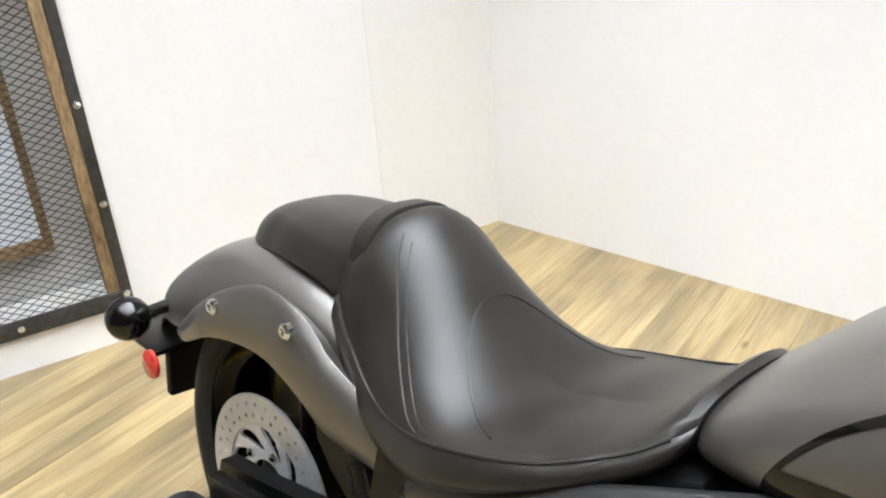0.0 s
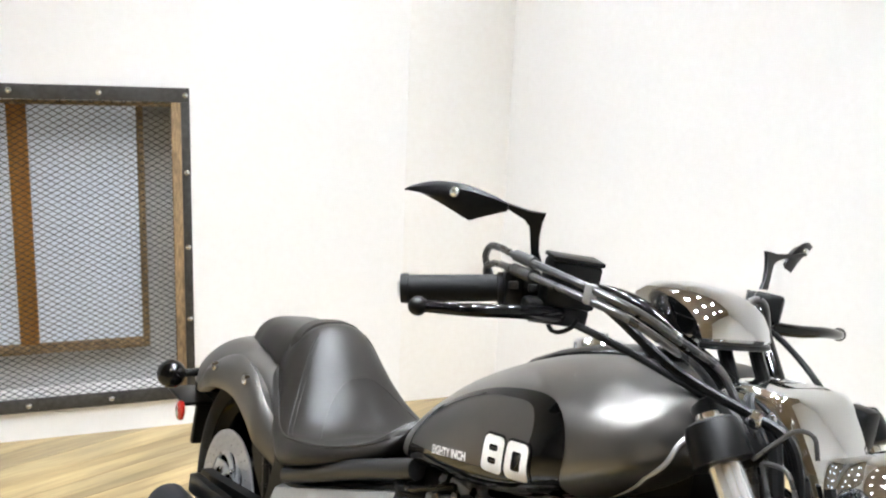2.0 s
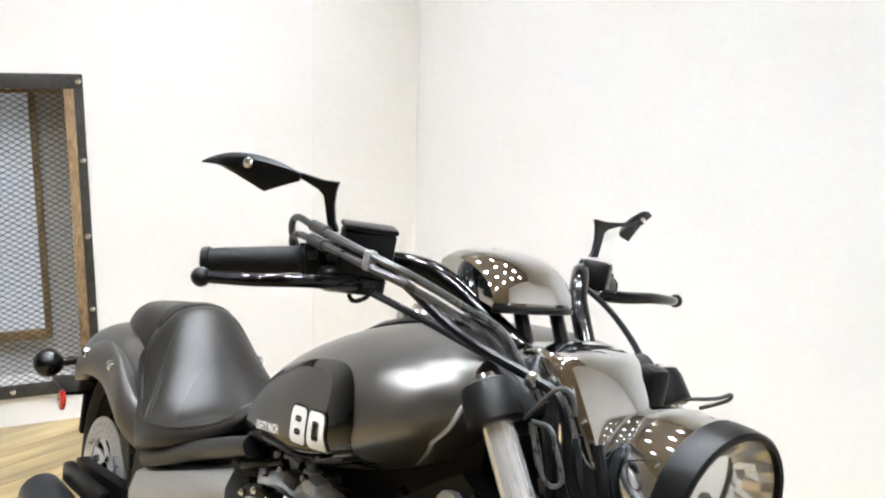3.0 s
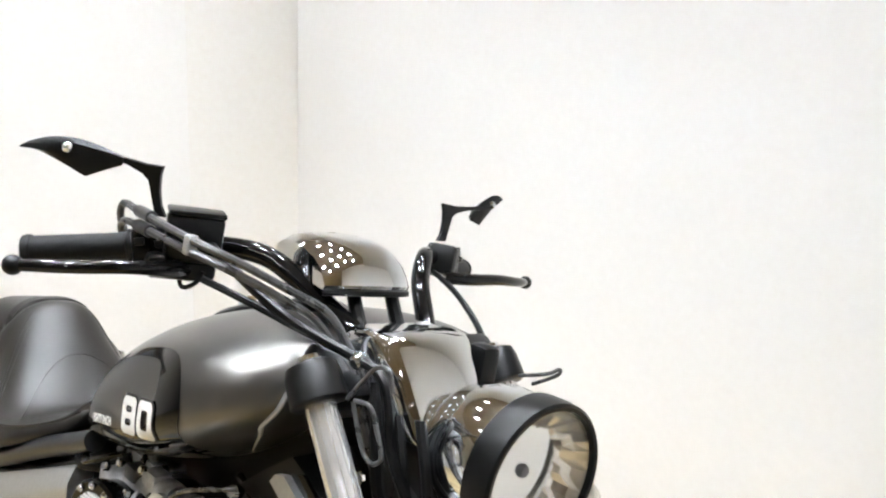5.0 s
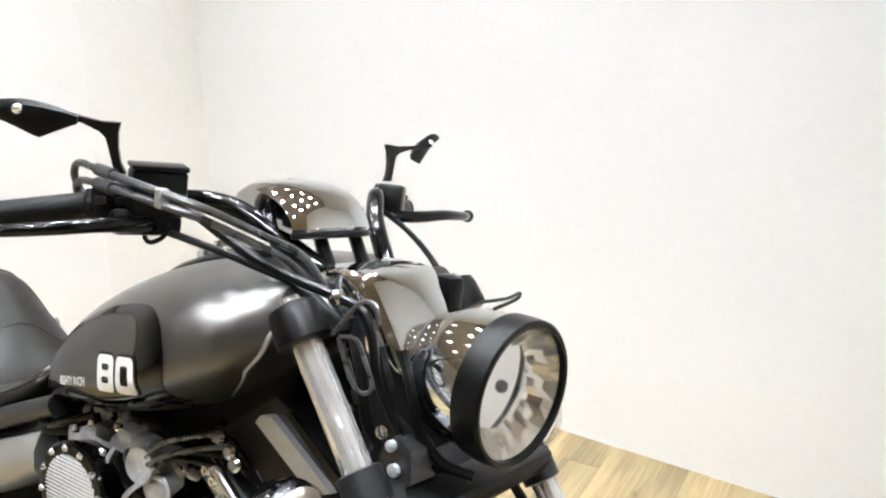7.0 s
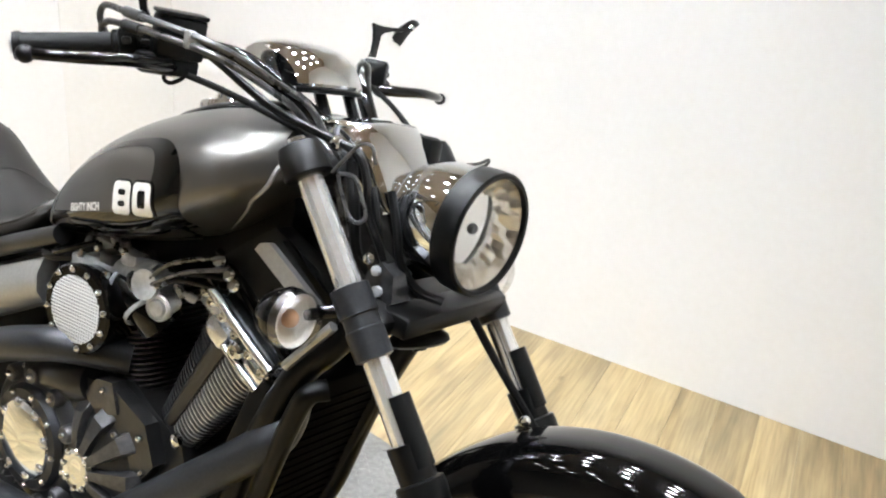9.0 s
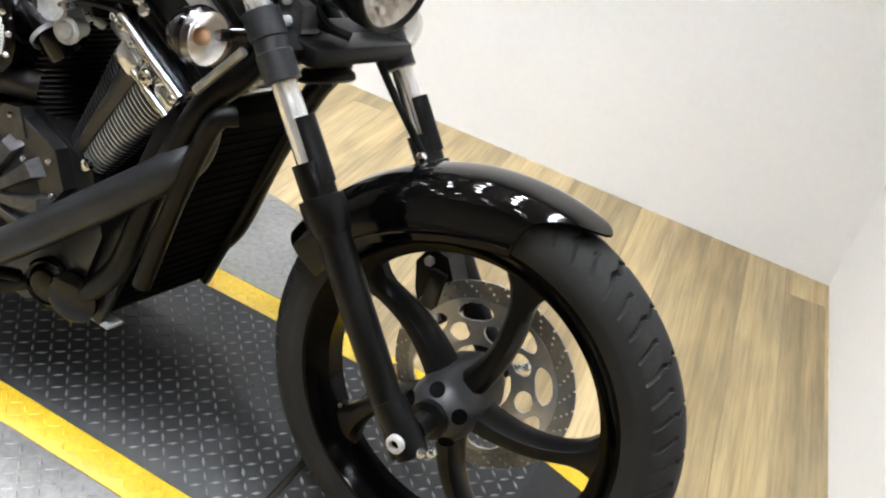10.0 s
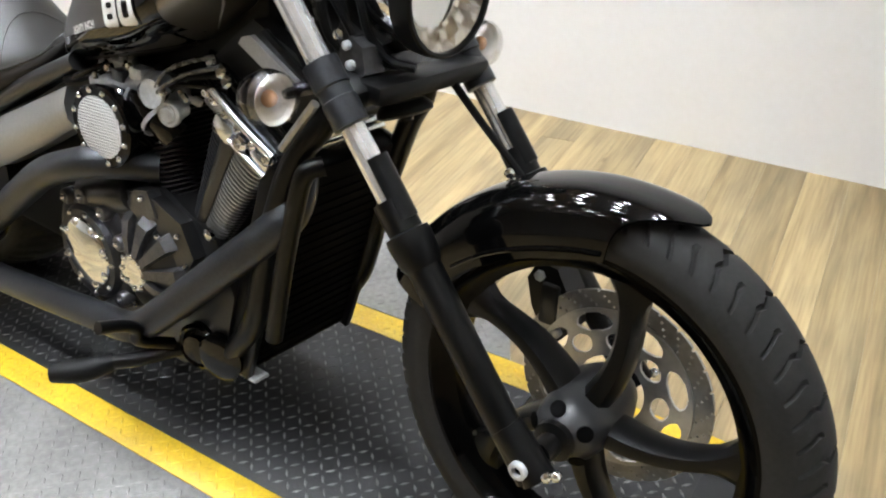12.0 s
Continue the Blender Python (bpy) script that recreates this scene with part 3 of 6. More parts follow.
def lettering(body, origin, along, up, size, material, name, lift, bold=0.0, shear=0.0):
    """Text laid on the tank's visible side. along, up: directions in the side plane (x, z)."""
    cu = bpy.data.curves.new("text", "FONT")
    cu.body, cu.size, cu.offset, cu.shear, cu.resolution_u = body, size, bold, shear, 3
    tmp = bpy.data.objects.new("text", cu)
    scene.collection.objects.link(tmp)
    dg = bpy.context.evaluated_depsgraph_get()
    me = bpy.data.meshes.new_from_object(tmp.evaluated_get(dg))
    bpy.data.objects.remove(tmp)
    bm = bmesh.new()
    bm.from_mesh(me)
    bmesh.ops.triangulate(bm, faces=bm.faces)
    bmesh.ops.subdivide_edges(bm, edges=[e for e in bm.edges if e.calc_length() > size * 0.2], cuts=2, use_grid_fill=False)
    bmesh.ops.triangulate(bm, faces=bm.faces)
    for v in bm.verts:
        x = origin[0] + v.co.x * along[0] + v.co.y * up[0]
        z = origin[1] + v.co.x * along[1] + v.co.y * up[1]
        v.co = (x, -tank_side(x, z, lift), z)
    return bp(name, bm, material, parent=tank, smooth=False)


ALONG, UPW = (0.955, 0.296), (-0.16, 0.987)


def round_box(x0, y0, x1, y1, r, n=5):
    """Closed outline of a box with rounded corners."""
    out = []
    for cx, cy, a0 in ((x1 - r, y1 - r, 0), (x0 + r, y1 - r, 90), (x0 + r, y0 + r, 180), (x1 - r, y0 + r, 270)):
        out += [(cx + r * math.cos(radians(a0 + 90 * k / n)), cy + r * math.sin(radians(a0 + 90 * k / n))) for k in range(n + 1)]
    return out


def numerals(grow, material, name, lift):
    """The block numerals eight and nought on the tank's visible side."""
    w, h, s = 0.0430, 0.0490, 0.0125
    g = grow
    solid = [(0, 0, w, h), (w + 0.0055, 0, 2 * w + 0.0055, h)]
    gaps = [(s, s * 0.95, w - s, h * 0.41), (s, h * 0.59, w - s, h - s * 0.95), (w + 0.0055 + s, s * 0.95, 2 * w + 0.0055 - s, h - s * 0.95)]
    cu = bpy.data.curves.new("numerals", "CURVE")
    cu.dimensions, cu.fill_mode = "2D", "BOTH"
    loops = [round_box(a - g, b - g, c + g, d + g, 0.009 + g) for a, b, c, d in solid]
    loops += [round_box(a + g, b + g, c - g, d - g, max(0.0012, 0.004 - g)) for a, b, c, d in gaps if c - a > 2.4 * g]
    for pts in loops:
        sp = cu.splines.new("POLY")
        sp.points.add(len(pts) - 1)
        for p, (x, y) in zip(sp.points, pts):
            p.co = (x, y, 0, 1)
        sp.use_cyclic_u = True
    tmp = bpy.data.objects.new("numerals", cu)
    scene.collection.objects.link(tmp)
    dg = bpy.context.evaluated_depsgraph_get()
    bm = bmesh.new()
    bm.from_mesh(bpy.data.meshes.new_from_object(tmp.evaluated_get(dg)))
    bpy.data.objects.remove(tmp)
    for _ in range(2):
        bmesh.ops.triangulate(bm, faces=bm.faces)
        bmesh.ops.subdivide_edges(bm, edges=[e for e in bm.edges if e.calc_length() > 0.006], cuts=1, use_grid_fill=False)
    bmesh.ops.triangulate(bm, faces=bm.faces)
    for v in bm.verts:
        x = 0.986 + v.co.x * 0.985 - v.co.y * 0.05
        z = 0.803 + v.co.x * 0.20 + v.co.y * 0.985
        v.co = (x, -tank_side(x, z, lift), z)
    return bp(name, bm, material, parent=tank, smooth=False)


numerals(0.0032, M_BLACK, "number_outline", 0.0026)
numerals(0.0, M_WHITE, "number", 0.0036)
lettering("EIGHTY INCH", (0.849, 0.768), (0.99, 0.295), UPW, 0.0165, M_WHITE, "lettering", 0.0036, bold=0.0006)

# filler cap and the trim round it
console = [(x, w) for x, w in ((0.79, 0.006), (0.82, 0.034), (0.87, 0.060), (0.93, 0.072), (0.99, 0.074), (1.05, 0.062), (1.09, 0.036), (1.105, 0.010))]
bm = skin([[(x, -0.026 + w * math.cos(a), tank_top(x) - 0.010 + 0.022 * max(0.0, math.sin(a)) ** 0.5) for a in [math.pi * k / 14 for k in range(15)]] for x, w in console], closed=False)
bp("tank_console", bm, M_SATIN, "satin black tank console", parent=tank)
bp("filler_cap", lathe([(0, 0.038), (0.010, 0.038), (0.016, 0.033), (0.018, 0.014), (0.025, 0.012), (0.026, 0.0)], (0.955, -0.036, tank_top(0.955) + 0.004), (-0.2, 0, 1), 28), M_CHROME, "chrome filler cap", parent=tank)
# seam along the tank's front; its silver colour paints the reflection on it
bp("tank_seam_glint", tube([(x, -tank_side(x, tank_low(x) + dz) - 0.002, tank_low(x) + dz) for x, dz in ((1.10, 0.003), (1.14, 0.005), (1.17, 0.007), (1.19, 0.010), (1.208, 0.014), (1.214, 0.030), (1.217, 0.042))], lambda t: 0.0015 + 0.0020 * min(1, 1.6 * t), 8), M_SILVER, parent=tank)

# -- seat --
SX = (0.165, 0.192, 0.235, 0.290, 0.360, 0.430, 0.500, 0.560, 0.610, 0.640, 0.652)
SEAT_Y = -0.030
seat_top = hermite(SX, (0.751, 0.783, 0.785, 0.745, 0.678, 0.632, 0.642, 0.664, 0.704, 0.739, 0.736))
seat_low = hermite(SX, (0.640, 0.600, 0.566, 0.548, 0.545, 0.570, 0.600, 0.628, 0.654, 0.676, 0.700))
seat_wide = hermite(SX, (0.104, 0.112, 0.124, 0.144, 0.166, 0.176, 0.170, 0.152, 0.130, 0.114, 0.096))
seat_round = hermite(SX, (0.60, 0.52, 0.66, 0.86, 0.90, 0.86, 0.74, 0.50, 0.50, 0.50, 0.50))
seat_dish = hermite(SX, (0, 0, 0, 0, 0.002, 0.004, 0.005, 0.002, 0, 0, 0))


seat_edge = hermite(SX, (0.045, 0.045, 0.044, 0.048, 0.054, 0.048, 0.036, 0.028, 0.028, 0.028, 0.014))


def seat_z(x, y):
    """Height of the saddle's skin; y from its own middle line."""
    t, l, w = seat_top(x), seat_low(x), seat_wide(x)
    u = min(1.0, abs(y) / w)
    edge = l + seat_edge(x)
    return edge + (t - edge) * max(0.0, 1 - u ** 2.4) ** seat_round(x) + seat_dish(x) * (math.sin(math.pi * min(1, u * 1.1)) if u < 0.9 else 0)


# the skirt below the edge: share of the half-width, offset, share of the edge's height
SKIRT = ((1, 0.0045, 0.86), (1, 0.0085, 0.62), (1, 0.0105, 0.36), (1, 0.0085, 0.14), (1, 0.002, 0.0), (0.94, 0, 0.0))
rings = []
for k in range(55):
    x = SX[0] + (SX[-1] - SX[0]) * k / 54
    l, w = seat_low(x), seat_wide(x)
    ring = []
    for j in range(65):
        y = -w + 2 * w * j / 64
        ring.append((x, SEAT_Y + y, seat_z(x, y)))
    ring += [(x, SEAT_Y + y, z) for y, z in [(f * w + g, l + h * seat_edge(x)) for f, g, h in SKIRT] + [(-f * w - g, l + h * seat_edge(x)) for f, g, h in SKIRT[::-1]]]
    rings.append(ring)
seat = bp("rider_seat", skin(rings), M_LEATHER, "black vinyl stepped saddle with stitched seams")
for y0 in (-1, 1):
    pts = [(x, SEAT_Y + y0 * seat_wide(x) * f, seat_z(x, seat_wide(x) * f) + 0.0005) for x, f in [(0.228, 0.46), (0.240, 0.58), (0.262, 0.70), (0.292, 0.81), (0.322, 0.89), (0.352, 0.955), (0.375, 0.985)]]
    bp("seam", tube(pts, 0.0014, 6, 5), M_LEATHER, parent=seat)
    bp("seam", tube([(x + 0.016, y, seat_z(x + 0.016, y - SEAT_Y) + 0.0003) for x, y, z in pts], 0.0010, 6, 5), M_LEATHER, parent=seat)
pts = [(0.33 + 0.13 * abs(j / 12 - 1) ** 2.2, seat_wide(0.36) * 0.86 * (j / 12 - 1)) for j in range(25)]
bp("cross_seam", tube([(x, SEAT_Y + y, seat_z(x, y) + 0.0004) for x, y in pts], 0.0013, 6, 3), M_LEATHER, parent=seat)
for s in (-1, 1):
    pts = [(x, SEAT_Y + s * (seat_wide(x) + 0.0012), seat_low(x) + seat_edge(x)) for x in (0.20, 0.26, 0.33, 0.42, 0.52, 0.60, 0.638)]
    bp("edge_seam", tube(pts, 0.0022, 6, 5), M_LEATHER, parent=seat)

# pillion pad on the fender
PX = (-0.149, -0.124, -0.069, 0.011, 0.101, 0.171, 0.216)
pad_top = hermite(PX, (0.684, 0.706, 0.732, 0.748, 0.760, 0.768, 0.772))
pad_low = hermite(PX, (0.664, 0.670, 0.686, 0.698, 0.697, 0.684, 0.668))
pad_wide = hermite(PX, (0.040, 0.064, 0.088, 0.104, 0.104, 0.100, 0.096))
rings = []
for k in range(25):
    x = PX[0] + (PX[-1] - PX[0]) * k / 24
    t, l, w = pad_top(x), pad_low(x), pad_wide(x)
    c = -0.026 * min(1.0, max(0.0, (x + 0.03) / 0.19))
    ring = []
    for j in range(25):
        u = -1 + 2 * j / 24
        ring.append((x, c + w * u, l + (t - l) * (1 - abs(u) ** 3.4) ** 0.8))
    ring += [(x, c + w * f, l - g) for f, g in ((1.03, 0.012), (0.8, 0.03), (-0.8, 0.03), (-1.03, 0.012))]
    rings.append(ring)
pad = bp("pillion_pad", skin(rings), M_LEATHER, "black vinyl passenger pad")
rings = []
for dx, dz in ((-0.016, 0.000), (-0.015, 0.005), (0.012, 0.007), (0.015, 0.001)):
    rings.append([(0.178 + dx, -0.030 + 0.090 * math.copysign(abs(math.cos(a)) ** 0.75, math.cos(a)), 0.676 + dz + 0.105 * math.sin(a) ** 0.7) for a in [math.pi * (0.02 + 0.96 * k / 30) for k in range(31)]])
bp("strap", skin(rings, closed=False), M_LEATHER, parent=pad)

# -- rear fender: a broad arch over the tyre --
FEN = [(-0.454, 0.416, 0.045), (-0.433, 0.459, 0.070), (-0.373, 0.524, 0.098), (-0.305, 0.575, 0.128), (-0.189, 0.644, 0.158), (-0.080, 0.677, 0.166), (0.039, 0.692, 0.164), (0.140, 0.684, 0.158), (0.220, 0.655, 0.144)]
FX = [f[0] for f in FEN]
fen_top, fen_w = hermite(FX, [f[1] for f in FEN]), hermite(FX, [f[2] for f in FEN])
fen_low = hermite((-0.454, -0.40, -0.34, -0.30, -0.20, -0.10, 0.02, 0.12, 0.22), (0.400, 0.435, 0.470, 0.490, 0.515, 0.553, 0.573, 0.552, 0.505))


def arch(lift=0.0, x0=-0.454, x1=0.22, n=30, m=24):
    rings = []
    for k in range(n + 1):
        x = x0 + (x1 - x0) * k / n
        t, l, w = fen_top(x) + lift, fen_low(x), fen_w(x) + lift
        ring = []
        for j in range(m + 1):
            a = math.pi * j / m
            c, s = math.cos(a), math.sin(a)
            ring.append((x, (0.74 if c > 0 else 1.0) * w * math.copysign(abs(c) ** 0.62, c), l + (t - l) * abs(s) ** 0.75))
        rings.append(ring)
    return rings


outer, inner = arch(), arch(-0.006)
bm = skin(outer, closed=False)
skin([r[::-1] for r in inner], closed=False, bm=bm)
skin([[a, b] for a, b in zip([r[0] for r in outer], [r[0] for r in inner])], closed=False, bm=bm)
skin([[a, b] for a, b in zip([r[-1] for r in outer], [r[-1] for r in inner])], closed=False, bm=bm)
fender = bp("rear_fender", bm, M_GREY, "satin grey rear fender")

# fender strut on each side, with two bolts
STRUT_T = hermite((-0.216, -0.169, -0.083, -0.043, 0.03, 0.085, 0.157, 0.214, 0.262, 0.32), (0.505, 0.545, 0.607, 0.632, 0.664, 0.674, 0.655, 0.610, 0.572, 0.525))
STRUT_L = hermite((-0.216, -0.169, -0.083, -0.043, 0.03, 0.085, 0.157, 0.214, 0.262, 0.32), (0.500, 0.505, 0.548, 0.562, 0.575, 0.572, 0.545, 0.515, 0.495, 0.470))
for s in (-1, 1):
    rings = []
    for k in range(31):
        x = -0.214 + (0.30 + 0.214) * k / 30
        t, l = STRUT_T(x), STRUT_L(x)
        y = 0.150 + 0.038 * min(1, max(0, (x + 0.214) / 0.12)) ** 0.7 - 0.035 * max(0.0, (x - 0.20) / 0.10)
        ring = []
        for u, o in ((0, -0.03), (0, -0.004), (0.06, 0.0), (0.35, 0.003), (0.7, 0.003), (0.92, -0.003), (1.0, -0.012), (0.80, -0.035)):
            ring.append((x, s * (y + o) - (0.042 if s > 0 else 0.0), l + (t - l) * u))
        rings.append(ring)
    strut = bp("fender_strut", skin(rings), M_GREY, "satin grey strut cover")
    for x, z in ((-0.033, 0.616), (0.139, 0.640)):
        y = 0.150 + 0.038 * min(1, (x + 0.214) / 0.12) ** 0.7
        bp("bolt", lathe([(0, 0.0115), (0.007, 0.0115), (0.010, 0.008), (0.010, 0.005), (0.006, 0.005)], (x, s * (y + 0.002) - (0.042 if s > 0 else 0.0), z), (0, s, 0), 14), M_CHROME, parent=strut)

# -- wheels --
def tyre(cx, cz, outer_r, half_w, height, rim_r, grooves, seg=240):
    prof = []
    for k in range(41):
        b = -math.pi / 2 + math.pi * k / 40
        prof.append((half_w * math.copysign(abs(math.sin(b)), b), outer_r - height + height * math.cos(b) ** 0.9))
    prof = [(-half_w * 0.80, rim_r), (-half_w * 0.93, rim_r + 0.012)] + [p for p in prof if p[1] > rim_r + 0.02] + [(half_w * 0.93, rim_r + 0.012), (half_w * 0.80, rim_r)]
    rings = []
    per = seg // max(1, grooves)
    for i in range(seg):
        ring = []
        for y, r in prof:
            u = abs(y) / half_w
            bend = u * 1.0 if u < 0.30 else (0.30 - (u - 0.30) * 0.6 if u < 0.5 else 0.18 + (u - 0.5) * 1.3)
            a = 2 * math.pi * (i / seg - bend / max(1, grooves))
            if grooves and u < 0.86 and r > outer_r - 0.05 and i % per < 3 and ((i // per) % 2 or u > 0.42):
                r -= 0.0065
            ring.append((cx + r * math.cos(a), y, cz + r * math.sin(a)))
        rings.append(ring)
    bm = bmesh.new()
    vs = [[bm.verts.new(p) for p in ring] for ring in rings]
    for i in range(seg):
        a, b = vs[i], vs[(i + 1) % seg]
        for j in range(len(prof) - 1):
            bm.faces.new((a[j], a[j + 1], b[j + 1], b[j]))
    return bm


def rim(cx, cz, r_out, half_w, depth=0.04):
    prof = [(-half_w, r_out), (-half_w, r_out - 0.010), (-half_w + 0.010, r_out - 0.018), (-half_w + 0.018, r_out - depth * 0.7), (-half_w * 0.45, r_out - depth), (half_w * 0.45, r_out - depth), (half_w - 0.018, r_out - depth * 0.7), (half_w - 0.010, r_out - 0.018), (half_w, r_out - 0.010), (half_w, r_out), (half_w * 0.7, r_out + 0.004), (-half_w * 0.7, r_out + 0.004), (-half_w, r_out)]
    return lathe(prof, (cx, 0, cz), (0, 1, 0), 96, caps=False)


def pie(cx, cz, y0, y1, r0, r1, holes, seg=144, rows=8, twist=0.0):
    """A flat ring of sheet with openings: holes(angle, share of the radius) tells which cells are left out."""
    bm = bmesh.new()
    def P(i, j, y):
        r = r0 + (r1 - r0) * j / rows
        a = 2 * math.pi * i / seg + twist * (1 - j / rows)
        return (cx + r * math.cos(a), y, cz + r * math.sin(a))
    grid = {}
    def V(i, j, y):
        k = (i % seg, j, y)
        if k not in grid:
            grid[k] = bm.verts.new(P(i % seg, j, y))
        return grid[k]
    solid = {(i, j): not holes((i + 0.5) / seg, (j + 0.5) / rows) for i in range(seg) for j in range(rows)}
    for (i, j), on in solid.items():
        if not on:
            continue
        bm.faces.new((V(i, j, y0), V(i + 1, j, y0), V(i + 1, j + 1, y0), V(i, j + 1, y0)))
        bm.faces.new((V(i, j + 1, y1), V(i + 1, j + 1, y1), V(i + 1, j, y1), V(i, j, y1)))
        for di, dj, e in ((-1, 0, ((i, j), (i, j + 1))), (1, 0, ((i + 1, j + 1), (i + 1, j))), (0, -1, ((i + 1, j), (i, j))), (0, 1, ((i, j + 1), (i + 1, j + 1)))):
            if not solid.get(((i + di) % seg, j + dj), False):
                (a, b), (c, d) = e
                bm.faces.new((V(a, b, y0), V(a, b, y1), V(c, d, y1), V(c, d, y0)))
    return bm


FW = (1.758, 0.342)
front_wheel = bp("front_wheel", rim(*FW, 0.270, 0.043), M_RIM, "gloss black five-spoke cast front wheel")
bp("tyre", tyre(*FW, 0.342, 0.052, 0.060, 0.264, 62, 992), M_RUBBER, "black tyre with chevron tread", parent=front_wheel)
bp("hub", lathe([(-0.094, 0.020), (-0.092, 0.026), (-0.085, 0.036), (-0.072, 0.046), (-0.055, 0.052), (-0.02, 0.056), (0.04, 0.056), (0.07, 0.045)], (FW[0], 0, FW[1]), (0, 1, 0), 40), M_BELL, parent=front_wheel)
bp("axle_spacer", lathe([(-0.135, 0.018), (-0.105, 0.018), (-0.10, 0.030), (-0.088, 0.030), (-0.086, 0.022)], (FW[0], 0, FW[1]), (0, 1, 0), 20), M_SATIN, parent=front_wheel)
# black discs laid on the hub paint the shade inside its holes
for k in range(5):
    a = 2 * math.pi * k / 5 + 0.5
    bp("hub_hole_shade", lathe([(0, 0.0125), (0.0015, 0.0118), (0.0015, 0)], (FW[0] + 0.0425 * math.cos(a), -0.0795, FW[1] + 0.0425 * math.sin(a)), (0.62 * math.cos(a), -0.78, 0.62 * math.sin(a)), 18), M_DEAD_BLACK, parent=front_wheel)
SPOKE0 = 64.5


def spoke(cx, cz, ang, r_hub, r_rim, y_half, sweep=0.29):
    rings = []
    n = 12
    for k in range(n + 1):
        f = k / n
        r = r_hub + (r_rim - r_hub) * f
        a = ang + sweep * math.sin(f * math.pi * 0.55) * f
        half = 0.0225 - 0.0055 * math.sin(f * math.pi) + (0.034 * max(0, (f - 0.72) / 0.28) ** 2.0)
        yh = y_half * (1 - 0.45 * f)
        c = Vector((cx + r * math.cos(a), -0.01 * (1 - f), cz + r * math.sin(a)))
        t = Vector((-math.sin(a), 0, math.cos(a)))
        yv = Vector((0, 1, 0))
        rings.append([c + t * (half * u) + yv * (yh * v) for u, v in ((-1, -0.45), (-0.55, -0.95), (0, -1.05), (0.55, -0.95), (1, -0.45), (1, 0.45), (0.55, 0.95), (-0.55, 0.95), (-1, 0.45))])
    return skin(rings)


for k in range(5):
    bp("spoke", spoke(*FW, radians(SPOKE0 + 72 * k), 0.045, 0.245, 0.034), M_SATIN, parent=front_wheel)
bp("brake_disc", pie(*FW, 0.074, 0.079, 0.130, 0.160, lambda a, f: (int(a * 240) % 8 == (0, 0, 2, 2, 4, 4, 6, 6)[int(f * 8)]) and int(f * 8) in (1, 3, 5, 7), 240, 8), M_DISC, "drilled steel front brake disc", parent=front_wheel)
bp("disc_carrier", pie(*FW, 0.070, 0.075, 0.055, 0.1315, lambda a, f: ((((a * 8) % 1 - 0.5) / 0.36) ** 2 + ((f - 0.72) / 0.20) ** 2 < 1) or ((((a * 8 + 0.5) % 1 - 0.5) / 0.30) ** 2 + ((f - 0.33) / 0.20) ** 2 < 1), 480, 36), M_CARRIER, parent=front_wheel)
bp("valve", tube([(FW[0] - 0.20, -0.01, FW[1] - 0.13), (FW[0] - 0.175, -0.03, FW[1] - 0.115)], 0.004, 8, straight=True), M_CHROME, parent=front_wheel)

RW = (0.0, 0.3125)
rear_wheel = bp("rear_wheel", rim(*RW, 0.236, 0.090, 0.05), M_RIM, "gloss black cast rear wheel")
bp("tyre", tyre(*RW, 0.3125, 0.105, 0.062, 0.228, 40, 280), M_RUBBER, "wide black rear tyre", parent=rear_wheel)
bp("hub", lathe([(-0.115, 0.03), (-0.11, 0.05), (-0.05, 0.065), (0.05, 0.065), (0.11, 0.05)], (RW[0], 0, RW[1]), (0, 1, 0), 32), M_SATIN, parent=rear_wheel)
for k in range(5):
    bp("spoke", spoke(*RW, radians(30 + 72 * k), 0.05, 0.195, 0.05), M_SATIN, parent=rear_wheel)
bp("brake_disc", pie(0, 0.3125, -0.133, -0.128, 0.100, 0.149, lambda a, f: (int(a * 160) % 5 == int(f * 8) % 5) and int(f * 8) in (2, 5), 160, 8), M_CARRIER, "drilled steel rear brake disc", parent=rear_wheel)
bp("disc_carrier", pie(0, 0.3125, -0.130, -0.125, 0.045, 0.101, lambda a, f: (((a * 9) % 1 - 0.5) / (0.16 + 0.2 * f)) ** 2 + ((f - 0.55) / 0.40) ** 2 < 1, 270, 16, twist=-0.8), M_CAST, parent=rear_wheel)
for k in range(6):
    a = 2 * math.pi * k / 6 + 0.3
    bp("disc_bolt", ball((0.062 * math.cos(a), -0.133, 0.3125 + 0.062 * math.sin(a)), 0.007, squash=(1, 0.7, 1), seg=10), M_CHROME, parent=rear_wheel)

# -- front fork --
def on_fork(z):
    return 1.266 + 0.790 * (0.941 - z)


